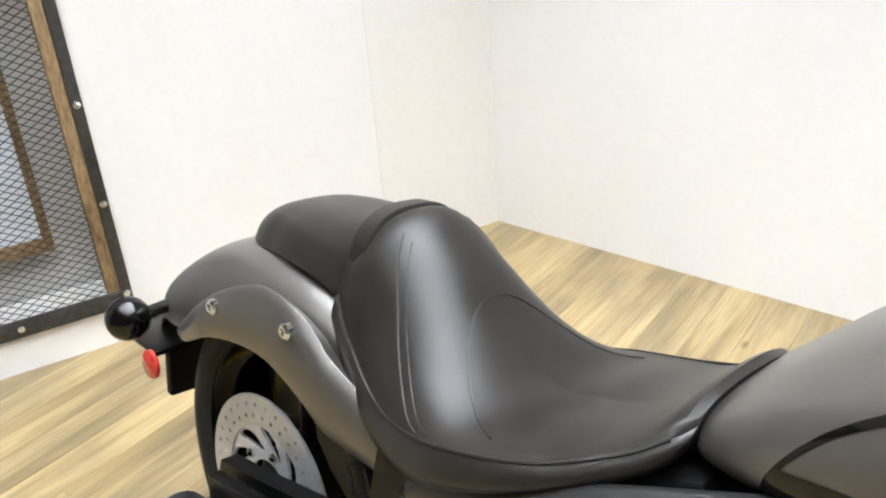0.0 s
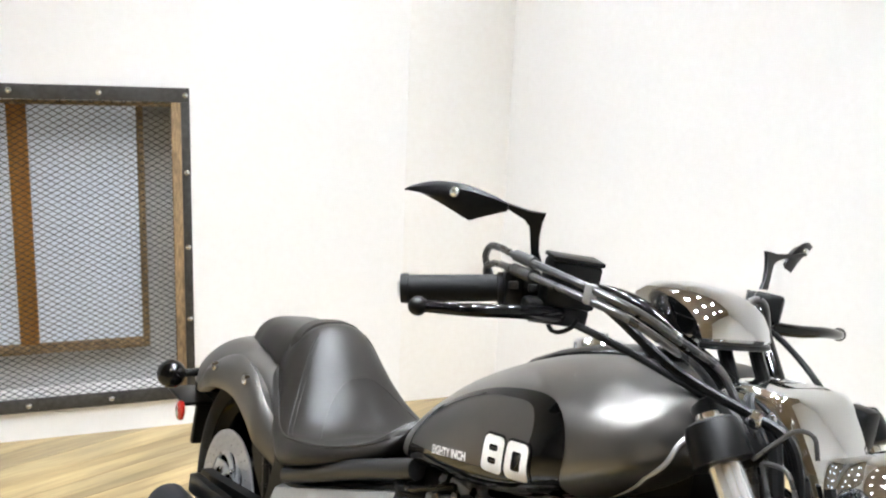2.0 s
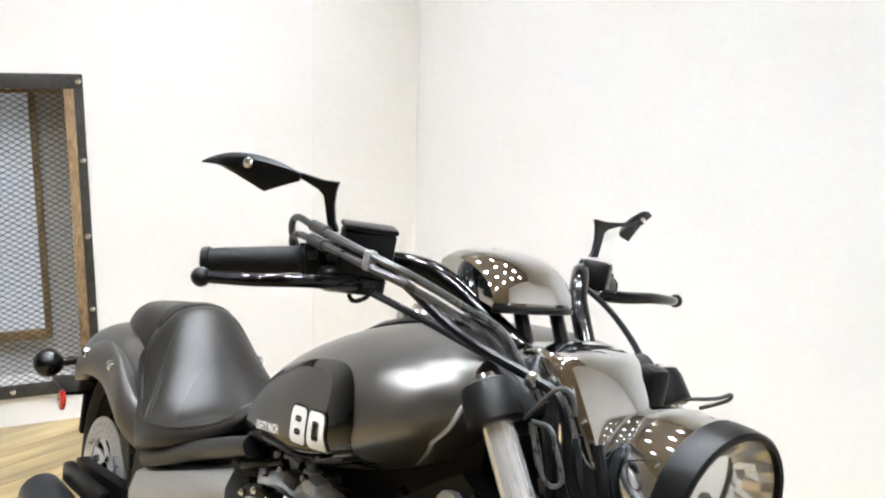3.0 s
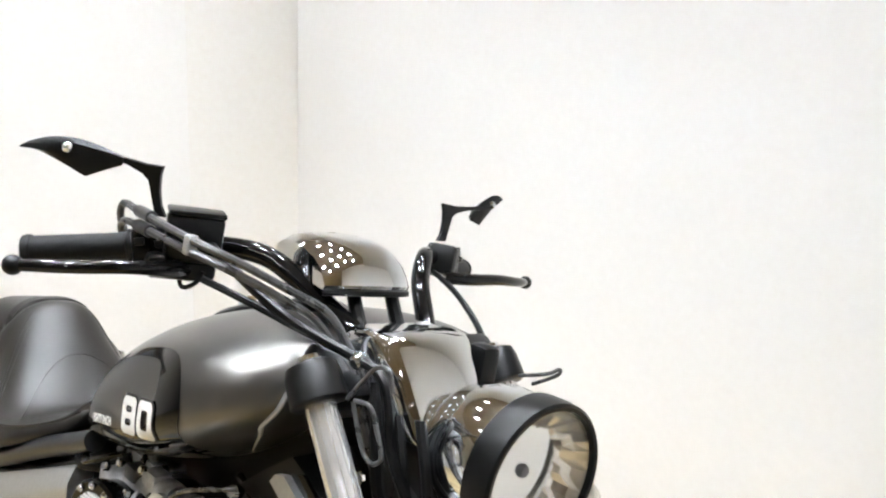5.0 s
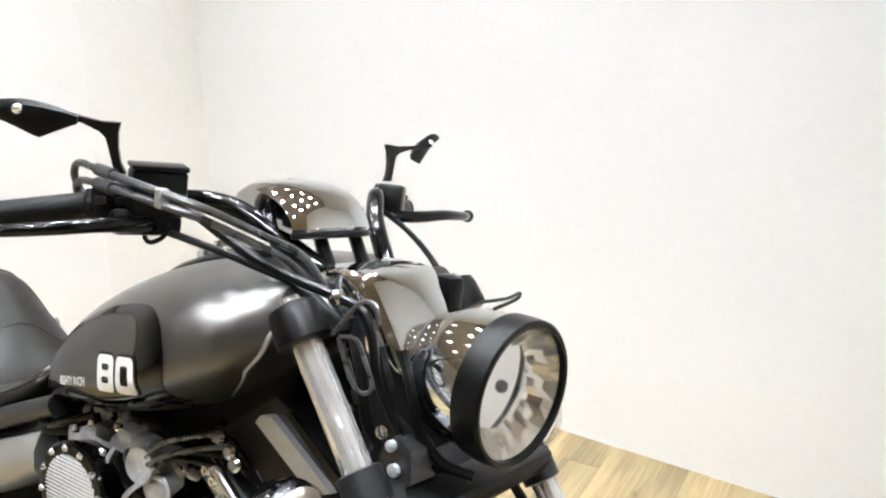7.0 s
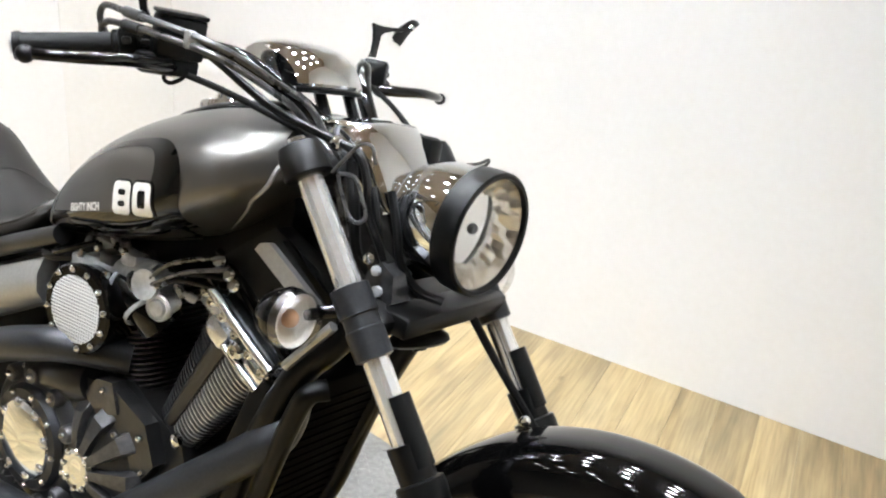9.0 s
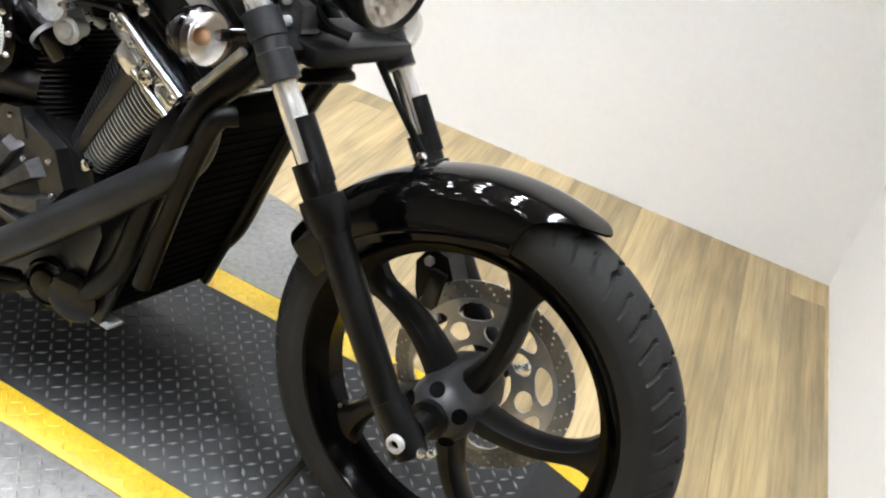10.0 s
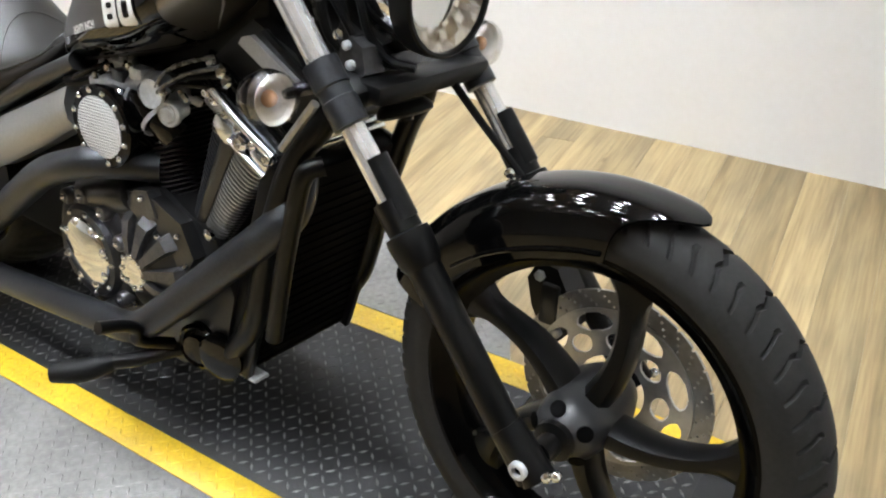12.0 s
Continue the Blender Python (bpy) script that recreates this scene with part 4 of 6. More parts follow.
FD = Vector((on_fork(0.3) - on_fork(0.9), 0, -0.6)).normalized()
for s in (-1, 1):
    y = -0.020 + s * 0.150
    P = lambda z, dx=0.0: (on_fork(z) + dx, y, z)
    fork = bp("fork_leg", tube([P(0.645), P(0.60), P(0.50), P(0.38), P(0.315)], lambda t: 0.0252 - 0.0030 * t, 24, straight=True), M_SATIN, "satin black lower fork leg")
    bp("fork_tube", tube([P(0.965), P(0.615)], 0.0178, 24, straight=True), M_TUBE, "chrome fork tube", parent=fork)
    bp("collar", lathe([(-0.044, 0.0255), (-0.034, 0.030), (-0.004, 0.0325), (0.008, 0.0315), (0.010, 0.024)], P(0.600), -FD, 24), M_SATIN, parent=fork)
    g = Vector(P(0.650)) + Vector((0.017, 0, 0.0138))
    bm = bmesh.new()
    rings = []
    for h in (-0.040, 0.046, 0.052):
        ring = []
        for k in range(9):
            a = radians(-80 + 20 * k)
            n = Vector((0.777, 0, 0.63))
            ring.append(g - FD * h + n * (0.020 * math.cos(a) - 0.012) + Vector((0, 1, 0)) * (0.0185 * math.sin(a)))
        ring += [g - FD * h + Vector((0.777, 0, 0.63)) * (0.0155 * math.cos(radians(80 - 20 * k)) - 0.012) + Vector((0, 1, 0)) * (0.0150 * math.sin(radians(80 - 20 * k))) for k in range(9)]
        rings.append(ring)
    bp("fork_guard", skin(rings), M_SATIN, parent=fork)
    bp("axle_clamp", tube([(1.712, y, 0.378), (1.746, y, 0.347), (1.772, y, 0.320)], 0.0245, 20, straight=True), M_SATIN, parent=fork)
    bp("axle_bolt", lathe([(0, 0.0135), (0.006, 0.0135), (0.008, 0.0115), (0.008, 0.0075), (-0.002, 0.0075), (-0.003, 0.0)], (1.755, y + s * 0.026, 0.343), (0, s, 0), 20), M_CAST, parent=fork)
    # black disc paints the shade down in the bolt's socket
    bp("axle_socket_shade", lathe([(0.0, 0.0072), (0.0015, 0.0072), (0.0015, 0)], (1.755, y + s * 0.0262, 0.343), (0, s, 0), 6), M_DEAD_BLACK, parent=fork)
    for dx, dz in ((0.033, -0.004), (0.047, 0.006)):
        bp("pinch_bolt", ball((1.755 + dx, y + s * 0.012, 0.343 + dz), 0.008, seg=10), M_CHROME, parent=fork)
    # lower clamp sleeves and upper cap
    bp("lower_clamp", lathe([(-0.052, 0.020), (-0.050, 0.0255), (-0.012, 0.0255), (-0.010, 0.0235), (0.006, 0.0235), (0.008, 0.0262), (0.045, 0.0262), (0.047, 0.021)], P(0.772), -FD, 24), M_EXH, parent=fork)
    bp("fork_cap", lathe([(-0.026, 0.029), (-0.024, 0.0325), (0.008, 0.031), (0.018, 0.028), (0.021, 0.022)], P(0.947), -FD, 28), M_SATIN, "satin black upper clamp cover", parent=fork)
    bp("cap_bolt", lathe([(0, 0.014), (0.008, 0.013), (0.009, 0.0)], Vector(P(0.947)) - FD * 0.021, -FD, 14), M_CHROME, parent=fork)
bp("lower_yoke", slab((-0.036, -0.15, -0.016), (0.034, 0.15, 0.016), 0.010, Matrix.Translation((1.385, 0, 0.768)) @ Matrix.Rotation(radians(20), 4, "Y")), M_SATIN, "black lower fork yoke")
bp("yoke_cover", slab((-0.03, -0.125, -0.017), (0.028, 0.135, 0.014), 0.008, Matrix.Translation((1.412, 0, 0.766)) @ Matrix.Rotation(radians(5), 4, "Y")), M_SATIN)
bp("upper_yoke", slab((-0.045, -0.15, -0.016), (0.04, 0.15, 0.016), 0.010, Matrix.Translation((1.245, 0, 0.945)) @ Matrix.Rotation(radians(35), 4, "Y")), M_SATIN, "black upper fork yoke")
bp("horn", lathe([(-0.016, 0.010), (-0.014, 0.034), (-0.004, 0.044), (0.004, 0.045), (0.008, 0.040), (0.010, 0.012), (0.016, 0.010), (0.016, 0)], (1.388, -0.010, 0.712), (0.35, 0, -1), 28), M_SATIN, "black horn under the lower yoke")
stay = bp("headlight_stay", plate([(1.345, 0.775), (1.352, 0.815), (1.372, 0.835), (1.395, 0.822), (1.400, 0.785), (1.378, 0.770)], -0.112, -0.070), M_CASTDARK, "cast headlight stay")
bp("stay_bolt", lathe([(0, 0.008), (0.006, 0.008), (0.008, 0.005), (0.008, 0)], (1.375, -0.112, 0.795), (0, -1, 0), 8), M_CAST, parent=stay)
bp("stay_bolt", lathe([(0, 0.007), (0.006, 0.007), (0.008, 0.004), (0.008, 0)], (1.368, -0.112, 0.822), (0, -1, 0), 8), M_CAST, parent=stay)
for dx, dy in ((0.0, 0.0), (0.022, 0.014)):
    bp("loom", tube([(1.330 + dx, -0.105 + dy, 0.925), (1.352 + dx, -0.108 + dy, 0.880), (1.362 + dx, -0.100 + dy, 0.835), (1.385 + dx, -0.080 + dy, 0.800), (1.418 + dx, -0.050, 0.792)], 0.0065, 8), M_MATTE)
bp("yoke_bolt", ball((1.272, -0.122, 0.972), 0.011, seg=12), M_CHROME)

front_wheel.matrix_basis = Matrix.Translation((0, -0.0175, 0))

# -- front fender --
FFK = (0, 0.25, 0.5, 0.75, 1)
ff_r = hermite(FFK, (0.3600, 0.3560, 0.3560, 0.359, 0.363))
ff_w = hermite(FFK, (0.066, 0.072, 0.076, 0.079, 0.080))
ff_d = hermite(FFK, (0.088, 0.094, 0.096, 0.092, 0.088))


def ff_point(f, a, lift=0.0):
    """A point of the arch: f along it from the tip, a across it in radians."""
    th = radians(69.5 + 87.5 * f + 16.0 * (1 - f) ** 2 * abs(math.cos(a)) ** 1.3)
    r, w, d = ff_r(f) + lift, ff_w(f) + lift, ff_d(f)
    rr = r - d + d * abs(math.sin(a)) ** 0.55
    return (FW[0] + rr * math.cos(th), w * math.copysign(abs(math.cos(a)) ** 0.7, math.cos(a)), FW[1] + rr * math.sin(th))


def ff_rings(lift):
    return [[ff_point(k / 44, math.pi * j / 28, lift) for j in range(29)] for k in range(45)]


outer, inner = ff_rings(0), ff_rings(-0.004)
bm = skin(outer, closed=False)
skin([r[::-1] for r in inner], closed=False, bm=bm)
for i in (0, -1):
    skin([[a, b] for a, b in zip([r[i] for r in outer], [r[i] for r in inner])], closed=False, bm=bm)
    skin([[a, b] for a, b in zip(outer[i], inner[i])], closed=False, bm=bm)
front_fender = bp("front_fender", bm, M_BLACK, "gloss black front fender")
for s in (-1, 1):
    bp("fender_rib", tube([Vector(ff_point(f, 0.03 if s > 0 else math.pi - 0.03)) + Vector((0, s * 0.001, 0)) for f in (0.02, 0.15, 0.3, 0.45, 0.6, 0.75)], 0.004, 8), M_BLACK, parent=front_fender)
front_fender.matrix_basis = Matrix.Translation((0, -0.0175, 0))
bp("fender_bolt", ball((1.566, 0.036, 0.650), 0.008, seg=10), M_CHROME, parent=front_fender)
# brake caliper on the far side
caliper = bp("brake_caliper", plate([(1.588, 0.470), (1.606, 0.505), (1.640, 0.500), (1.668, 0.455), (1.676, 0.405), (1.652, 0.375), (1.622, 0.385), (1.600, 0.425)], 0.062, 0.112), M_SATIN, "black brake caliper")
bp("caliper_bridge", slab((1.618, 0.052, 0.405), (1.650, 0.066, 0.475), 0.006), M_HUB, parent=caliper)
for x, z in ((1.612, 0.482), (1.652, 0.395)):
    bp("caliper_bolt", lathe([(0, 0.009), (0.007, 0.009), (0.009, 0.006), (0.009, 0)], (x, 0.062, z), (0, -1, 0), 6), M_CAST, parent=caliper)

# -- headlight --
HC = Vector((1.442, -0.008, 0.895))
headlight = bp("headlight", lathe([(-0.115, 0.030), (-0.105, 0.052), (-0.080, 0.070), (-0.045, 0.080), (0.003, 0.0815)], HC, (1, 0, -0.03), 48), M_CHROME, "round chrome headlight with black rim")
bp("rim", lathe([(-0.002, 0.081), (0.0, 0.0860), (0.020, 0.0872), (0.034, 0.0862), (0.037, 0.083), (0.036, 0.0785), (0.028, 0.0775), (-0.01, 0.079)], HC, (1, 0, -0.03), 56, caps=False), M_SATIN, "satin black rim", parent=headlight)
axis = Vector((1, 0, -0.03)).normalized()
across = axis.cross(Vector((0, 0, 1))).normalized()
upward = across.cross(axis)
rings = []
for n, r in enumerate((0.010, 0.020, 0.032, 0.044, 0.056, 0.067, 0.0775)):
    h = -0.016 + 0.045 * (r / 0.0775) ** 2
    ripple = 0.0022 if 0 < n < 6 else 0.0
    rings.append([HC + axis * (h + ripple * (-1) ** (k // 2 + n)) + (across * math.cos(a) + upward * math.sin(a)) * r for k, a in enumerate([2 * math.pi * k / 40 for k in range(40)])])
bp("reflector", skin(rings, caps=False), M_BOWL, parent=headlight, smooth=False)
bp("bulb_cap", lathe([(-0.03, 0.0080), (0.004, 0.0080), (0.008, 0.006), (0.009, 0)], HC, (1, 0, -0.03), 20), M_BULB, parent=headlight)
bp("lens", lathe([(0.030, 0.0775), (0.035, 0.067), (0.040, 0.045), (0.042, 0.02), (0.0425, 0.001)], HC, (1, 0, -0.03), 48, caps=False), M_GLASS, "clear headlight glass", parent=headlight)
# chrome cover over the headlight: an upright shell that follows the rake
rings = []
for k in range(25):
    f = k / 24
    bow = math.sin(math.pi * f) ** 0.45
    z = 1.000 - 0.108 * f
    x_front = 1.296 + 0.062 * f + 0.010 * bow
    half = 0.078 - 0.014 * f - 0.014 * (1 - bow)
    depth = 0.030 + 0.045 * bow
    ring = []
    for j in range(40):
        a = 2 * math.pi * j / 40
        c, s0 = math.cos(a), math.sin(a)
        ring.append((x_front - depth + depth * math.copysign(abs(c) ** 0.62, c), -0.026 + half * math.copysign(abs(s0) ** 0.55, s0), z))
    rings.append(ring)
cover_top = bp("headlight_cover", skin(rings), M_CHROME, "chrome cover above the headlight")
for y in (-0.070, 0.020):
    bp("cover_screw", ball((1.372, y, 0.905), 0.006, seg=10), M_CHROME, parent=cover_top)
bp("cover_bracket", slab((1.270, 0.052, 0.935), (1.305, 0.082, 0.988), 0.008), M_SATIN, parent=cover_top)

# -- speedometer in its chrome shell --
VISOR_MID = [(1.046, 1.058), (1.048, 1.074), (1.062, 1.083), (1.092, 1.0875), (1.125, 1.0870), (1.154, 1.082), (1.175, 1.071), (1.186, 1.056), (1.192, 1.038), (1.189, 1.031), (1.170, 1.033), (1.060, 1.045)]
VISOR_END = [(1.054, 1.052), (1.056, 1.064), (1.070, 1.072), (1.095, 1.073), (1.120, 1.070), (1.143, 1.063), (1.160, 1.053), (1.169, 1.043), (1.175, 1.034), (1.172, 1.028), (1.150, 1.031), (1.064, 1.043)]
rings = []
for k in range(41):
    u = -1 + 2 * k / 40
    f = abs(u) ** 3.2
    rings.append([(x0 + (x1 - x0) * f, -0.041 + 0.066 * u, z0 + (z1 - z0) * f) for (x0, z0), (x1, z1) in zip(VISOR_MID, VISOR_END)])
meter = bp("speedometer", skin(rings), M_CHROME, "chrome speedometer hood over a round dial")
bp("hood_edge", tube([(x, y, z - 0.003) for x, y, z in [(r[9][0], r[9][1], r[9][2]) for r in rings[::4]]], 0.0042, 8), M_SATIN, parent=meter)
bp("dial_housing", lathe([(-0.018, 0.034), (-0.016, 0.042), (0.004, 0.045), (0.010, 0.045), (0.012, 0.041), (0.006, 0.039)], (1.064, -0.041, 1.046), (-0.72, 0, 0.70), 36), M_SATIN, "black dial housing", parent=meter)
bp("dial_ring", lathe([(0.009, 0.0455), (0.013, 0.0455), (0.016, 0.042), (0.010, 0.040)], (1.064, -0.041, 1.046), (-0.72, 0, 0.70), 36, caps=False), M_CHROME, parent=meter)
for s in (-1, 1):
    bp("bracket", tube([(1.165, -0.030 + s * 0.030, 1.034), (1.190, -0.030 + s * 0.030, 0.995), (1.225, -0.030 + s * 0.030, 0.950)], 0.009, 8), M_SATIN, parent=meter)

# -- handlebar --
def bar_pts(s):
    return [(0.910, s * 0.366, 1.014), (0.942, s * 0.32, 1.026), (0.979, s * 0.262, 1.038), (1.020, s * 0.19, 1.05), (1.078, s * 0.135, 1.050), (1.14, s * 0.10, 1.018), (1.200, s * 0.075, 0.985), (1.228, s * 0.06, 0.965)]


for s in (-1, 1):
    pts = bar_pts(s)
    if s > 0:
        pts[3:] = [(1.018, 0.19, 1.052), (1.062, 0.142, 1.056), (1.098, 0.110, 1.026), (1.140, 0.092, 0.985), (1.172, 0.080, 0.952)]
    hb = bp("handlebar", tube(pts, 0.0135, 16), M_BLACK, "gloss black handlebar")
    a, b = Vector(pts[0]), Vector(pts[2])
    d = (b - a).normalized()
    bp("grip", lathe([(-0.006, 0.010), (-0.005, 0.0185), (0.0, 0.0195), (0.004, 0.0195), (0.006, 0.0175), (0.118, 0.0175), (0.120, 0.021), (0.127, 0.021), (0.129, 0.017)], a, d, 24), M_MATTE, "black rubber grip", parent=hb)
    bp("bar_end", lathe([(-0.0075, 0.0105), (-0.0085, 0.009), (-0.0085, 0.0)], a, d, 16), M_CAST, parent=hb)
    c = a + d * 0.150
    sw = bp("switch_housing", slab((-0.024, -0.026, -0.027), (0.024, 0.024, 0.025), 0.008, Matrix.Translation(c) @ d.to_track_quat("X", "Z").to_matrix().to_4x4()), M_SATIN, parent=hb)
    fr = Matrix.Translation(c) @ d.to_track_quat("X", "Z").to_matrix().to_4x4()
    bp("switch_seam", slab((-0.001, -0.0268, -0.0275), (0.001, 0.0248, 0.0258), 0.0003, fr), M_DEAD_BLACK, parent=sw)
    for u, v in ((-0.012, 0.008), (0.012, 0.004), (0.010, -0.014)):
        bp("switch_button", slab((u - 0.006, -0.031 if s < 0 else 0.020, v - 0.005), (u + 0.006, -0.022 if s < 0 else 0.029, v + 0.005), 0.002, fr), M_HUB, parent=sw)
    c2 = a + d * 0.185
    bp("clamp", slab((-0.016, -0.022, -0.024), (0.016, 0.022, 0.024), 0.006, Matrix.Translation(c2 + Vector((0.012, 0, 0))) @ d.to_track_quat("X", "Z").to_matrix().to_4x4()), M_SATIN, parent=hb)
    lever = bp("lever", tube([(1.045, s * 0.205, 1.024), (1.066, s * 0.245, 1.026), (1.070, s * 0.30, 1.028), (1.056, s * 0.36, 1.023), (1.030, s * 0.408, 1.018)], lambda t: 0.0105 - 0.0035 * t, 12), M_BLACK, "black lever with ball end", parent=hb)
    bp("ball_end", ball((1.025, s * 0.414, 1.017), 0.0115, seg=14), M_SATIN, parent=lever)
    if s < 0:
        at = Matrix.Translation((1.057, -0.224, 1.070)) @ Matrix.Rotation(radians(-19), 4, "Z") @ Matrix.Rotation(radians(4), 4, "Y")
        res = bp("fluid_reservoir", slab((-0.017, -0.033, -0.034), (0.019, 0.033, 0.024), 0.006, at), M_SATIN, "black brake fluid reservoir", parent=hb)
        bp("lid", slab((-0.0175, -0.0335, 0.023), (0.0195, 0.0335, 0.029), 0.002, at), M_SATIN, parent=res)
        bp("perch", slab((-0.020, -0.052, -0.058), (0.016, 0.030, -0.030), 0.008, at), M_SATIN, parent=hb)
        bp("perch_clamp", slab((-0.040, -0.012, -0.052), (-0.016, 0.016, -0.020), 0.006, at), M_SATIN, parent=hb)

# blade mirrors
def blade(tip, root, flip):
    tip, root = Vector(tip), Vector(root)
    d = root - tip
    nrm = Vector((d.y, -d.x, 0)).normalized() * flip
    rings = []
    for k in range(19):
        f = k / 18
        c = tip + d * f
        top = 0.021 * math.sin(math.pi * min(1, f * 0.98 + 0.01)) ** 0.75 * (1 - 0.30 * f)
        low = -0.001 - 0.026 * max(0, 1 - abs(f - 0.66) / 0.52) ** 1.2
        th = 0.003 + 0.011 * math.sin(math.pi * f) ** 0.8
        rings.append([c + Vector((0, 0, top)), c + nrm * th * 0.8 + Vector((0, 0, top * 0.55)), c + nrm * th + Vector((0, 0, low * 0.3)), c + Vector((0, 0, low)), c - nrm * th * 0.4 + Vector((0, 0, low * 0.3)), c - nrm * th * 0.4 + Vector((0, 0, top * 0.6))])
    return skin(rings)


def mirror_thing(tip, root, arm, flip):
    ob = bp("mirror", blade(tip, root, flip), M_SATIN, "black blade-shaped mirror")
    elbow, along = Vector(arm[0]), Vector(arm[1]) - Vector(arm[0])
    reach = along.length
    along.normalize()
    down = Vector(arm[2]) - elbow
    nrm = along.cross(down).normalized()
    # sickle-shaped flat stem: outer and inner edge as shares of the reach and of the drop
    sickle = [(1.3, -0.14, 1.3, -0.05), (1.0, -0.07, 1.0, 0.04), (0.6, 0.0, 0.62, 0.11), (0.3, 0.03, 0.36, 0.22), (0.0, 0.0, 0.26, 0.33), (0.05, 0.2, 0.23, 0.5), (0.07, 0.5, 0.21, 0.66), (0.05, 0.8, 0.18, 0.85), (-0.02, 1.0, 0.16, 1.0)]
    rings = []
    for a0, b0, a1, b1 in sickle:
        p, q = elbow + along * (reach * a0) + down * b0, elbow + along * (reach * a1) + down * b1
        rings.append([p + nrm * 0.003, q + nrm * 0.003, q - nrm * 0.003, p - nrm * 0.003])
    bm = skin(rings)
    bp("stem", bm, M_SATIN, parent=ob)
    bolt_at = Vector(tip).lerp(Vector(root), 0.50) + Vector((0.006, 0.006 * flip, 0.006))
    bp("mirror_bolt", ball(bolt_at, 0.007, seg=10), M_CHROME, parent=ob)
    return ob


mirror_thing((0.898, -0.385, 1.139), (1.008, -0.302, 1.146), [(1.034, -0.262, 1.144), (0.984, -0.314, 1.148), (1.026, -0.250, 1.083)], -1)

# -- cables and hoses --
def cable(name, pts, r, material=None, label=""):
    return bp(name, tube(pts, r, 8, 6), material or M_MATTE, label)


cable("throttle_cable", [(0.935, -0.245, 1.045), (0.922, -0.25, 1.068), (0.928, -0.252, 1.084), (0.948, -0.255, 1.088), (0.994, -0.26, 1.085), (1.128, -0.265, 1.076), (1.178, -0.235, 1.062), (1.198, -0.175, 1.035), (1.218, -0.13, 1.012), (1.240, -0.11, 0.976), (1.267, -0.105, 0.949), (1.283, -0.10, 0.915), (1.29, -0.08, 0.85)], 0.0048, M_CABLE)
cable("throttle_cable", [(0.935, -0.24, 1.030), (0.928, -0.25, 1.052), (0.940, -0.254, 1.064), (0.977, -0.258, 1.068), (1.124, -0.265, 1.063), (1.173, -0.238, 1.051), (1.195, -0.18, 1.024), (1.205, -0.14, 1.003), (1.224, -0.12, 0.976), (1.256, -0.115, 0.953), (1.274, -0.11, 0.915), (1.28, -0.08, 0.84)], 0.0048, M_CABLE)
for z in (1.0855, 1.0685):
    bp("cable_ferrule", tube([(0.992, -0.260, z), (1.028, -0.2612, z - 0.0022)], 0.0078, 12, straight=True), M_CABLE)
cable("brake_hose", [(1.06, -0.20, 1.06), (1.12, -0.205, 1.045), (1.19, -0.165, 1.00), (1.27, -0.125, 0.975), (1.31, -0.12, 0.965), (1.331, -0.12, 0.935), (1.342, -0.12, 0.895), (1.365, -0.11, 0.85), (1.37, -0.08, 0.80)], 0.0062, M_SATIN)
cable("brake_line", [(1.43, 0.05, 0.755), (1.47, 0.07, 0.70), (1.52, 0.09, 0.64), (1.58, 0.10, 0.58)], 0.0065)
cable("wiring", [(1.04, -0.21, 1.02), (1.10, -0.19, 1.01), (1.16, -0.15, 0.99), (1.22, -0.09, 0.955), (1.26, -0.07, 0.90)], 0.005)
cable("wiring", [(1.29, -0.105, 0.95), (1.315, -0.115, 0.89), (1.33, -0.11, 0.83), (1.36, -0.08, 0.79)], 0.008)
cable("switch_wire", [(1.020, -0.205, 1.020), (1.022, -0.212, 1.006), (1.040, -0.215, 1.002), (1.058, -0.21, 1.012), (1.062, -0.205, 1.026)], 0.003)
cable("clutch_cable", [(1.035, 0.21, 1.031), (1.091, 0.215, 1.005), (1.154, 0.205, 0.969), (1.205, 0.18, 0.934), (1.248, 0.14, 0.896), (1.27, 0.11, 0.82)], 0.005, M_SATIN)
cable("wire_guide", [(1.296, -0.15, 0.938), (1.318, -0.15, 0.966), (1.335, -0.15, 0.984), (1.354, -0.15, 0.985), (1.362, -0.148, 0.964)], 0.0026, M_CABLE, "bent steel wire guide")
cable("wire_guide", [(1.306, -0.15, 0.938), (1.320, -0.15, 0.912), (1.337, -0.15, 0.889), (1.352, -0.15, 0.886), (1.362, -0.15, 0.897), (1.350, -0.15, 0.920), (1.334, -0.15, 0.941), (1.308, -0.15, 0.940)], 0.0026, M_CABLE, "bent steel wire guide")
cable("wire_guide", [(1.30, 0.13, 0.945), (1.33, 0.15, 0.955), (1.345, 0.155, 0.965), (1.34, 0.158, 0.955), (1.31, 0.15, 0.935)], 0.0026, M_CABLE, "bent steel wire guide")
bp("cable_clamp", slab((1.124, -0.271, 1.058), (1.135, -0.257, 1.081), 0.003), M_SILVER)
# ignition block and small lamp bracket
bp("wire_clip", slab((1.215, 0.012, 0.984), (1.236, 0.032, 0.999), 0.003), M_SILVER)

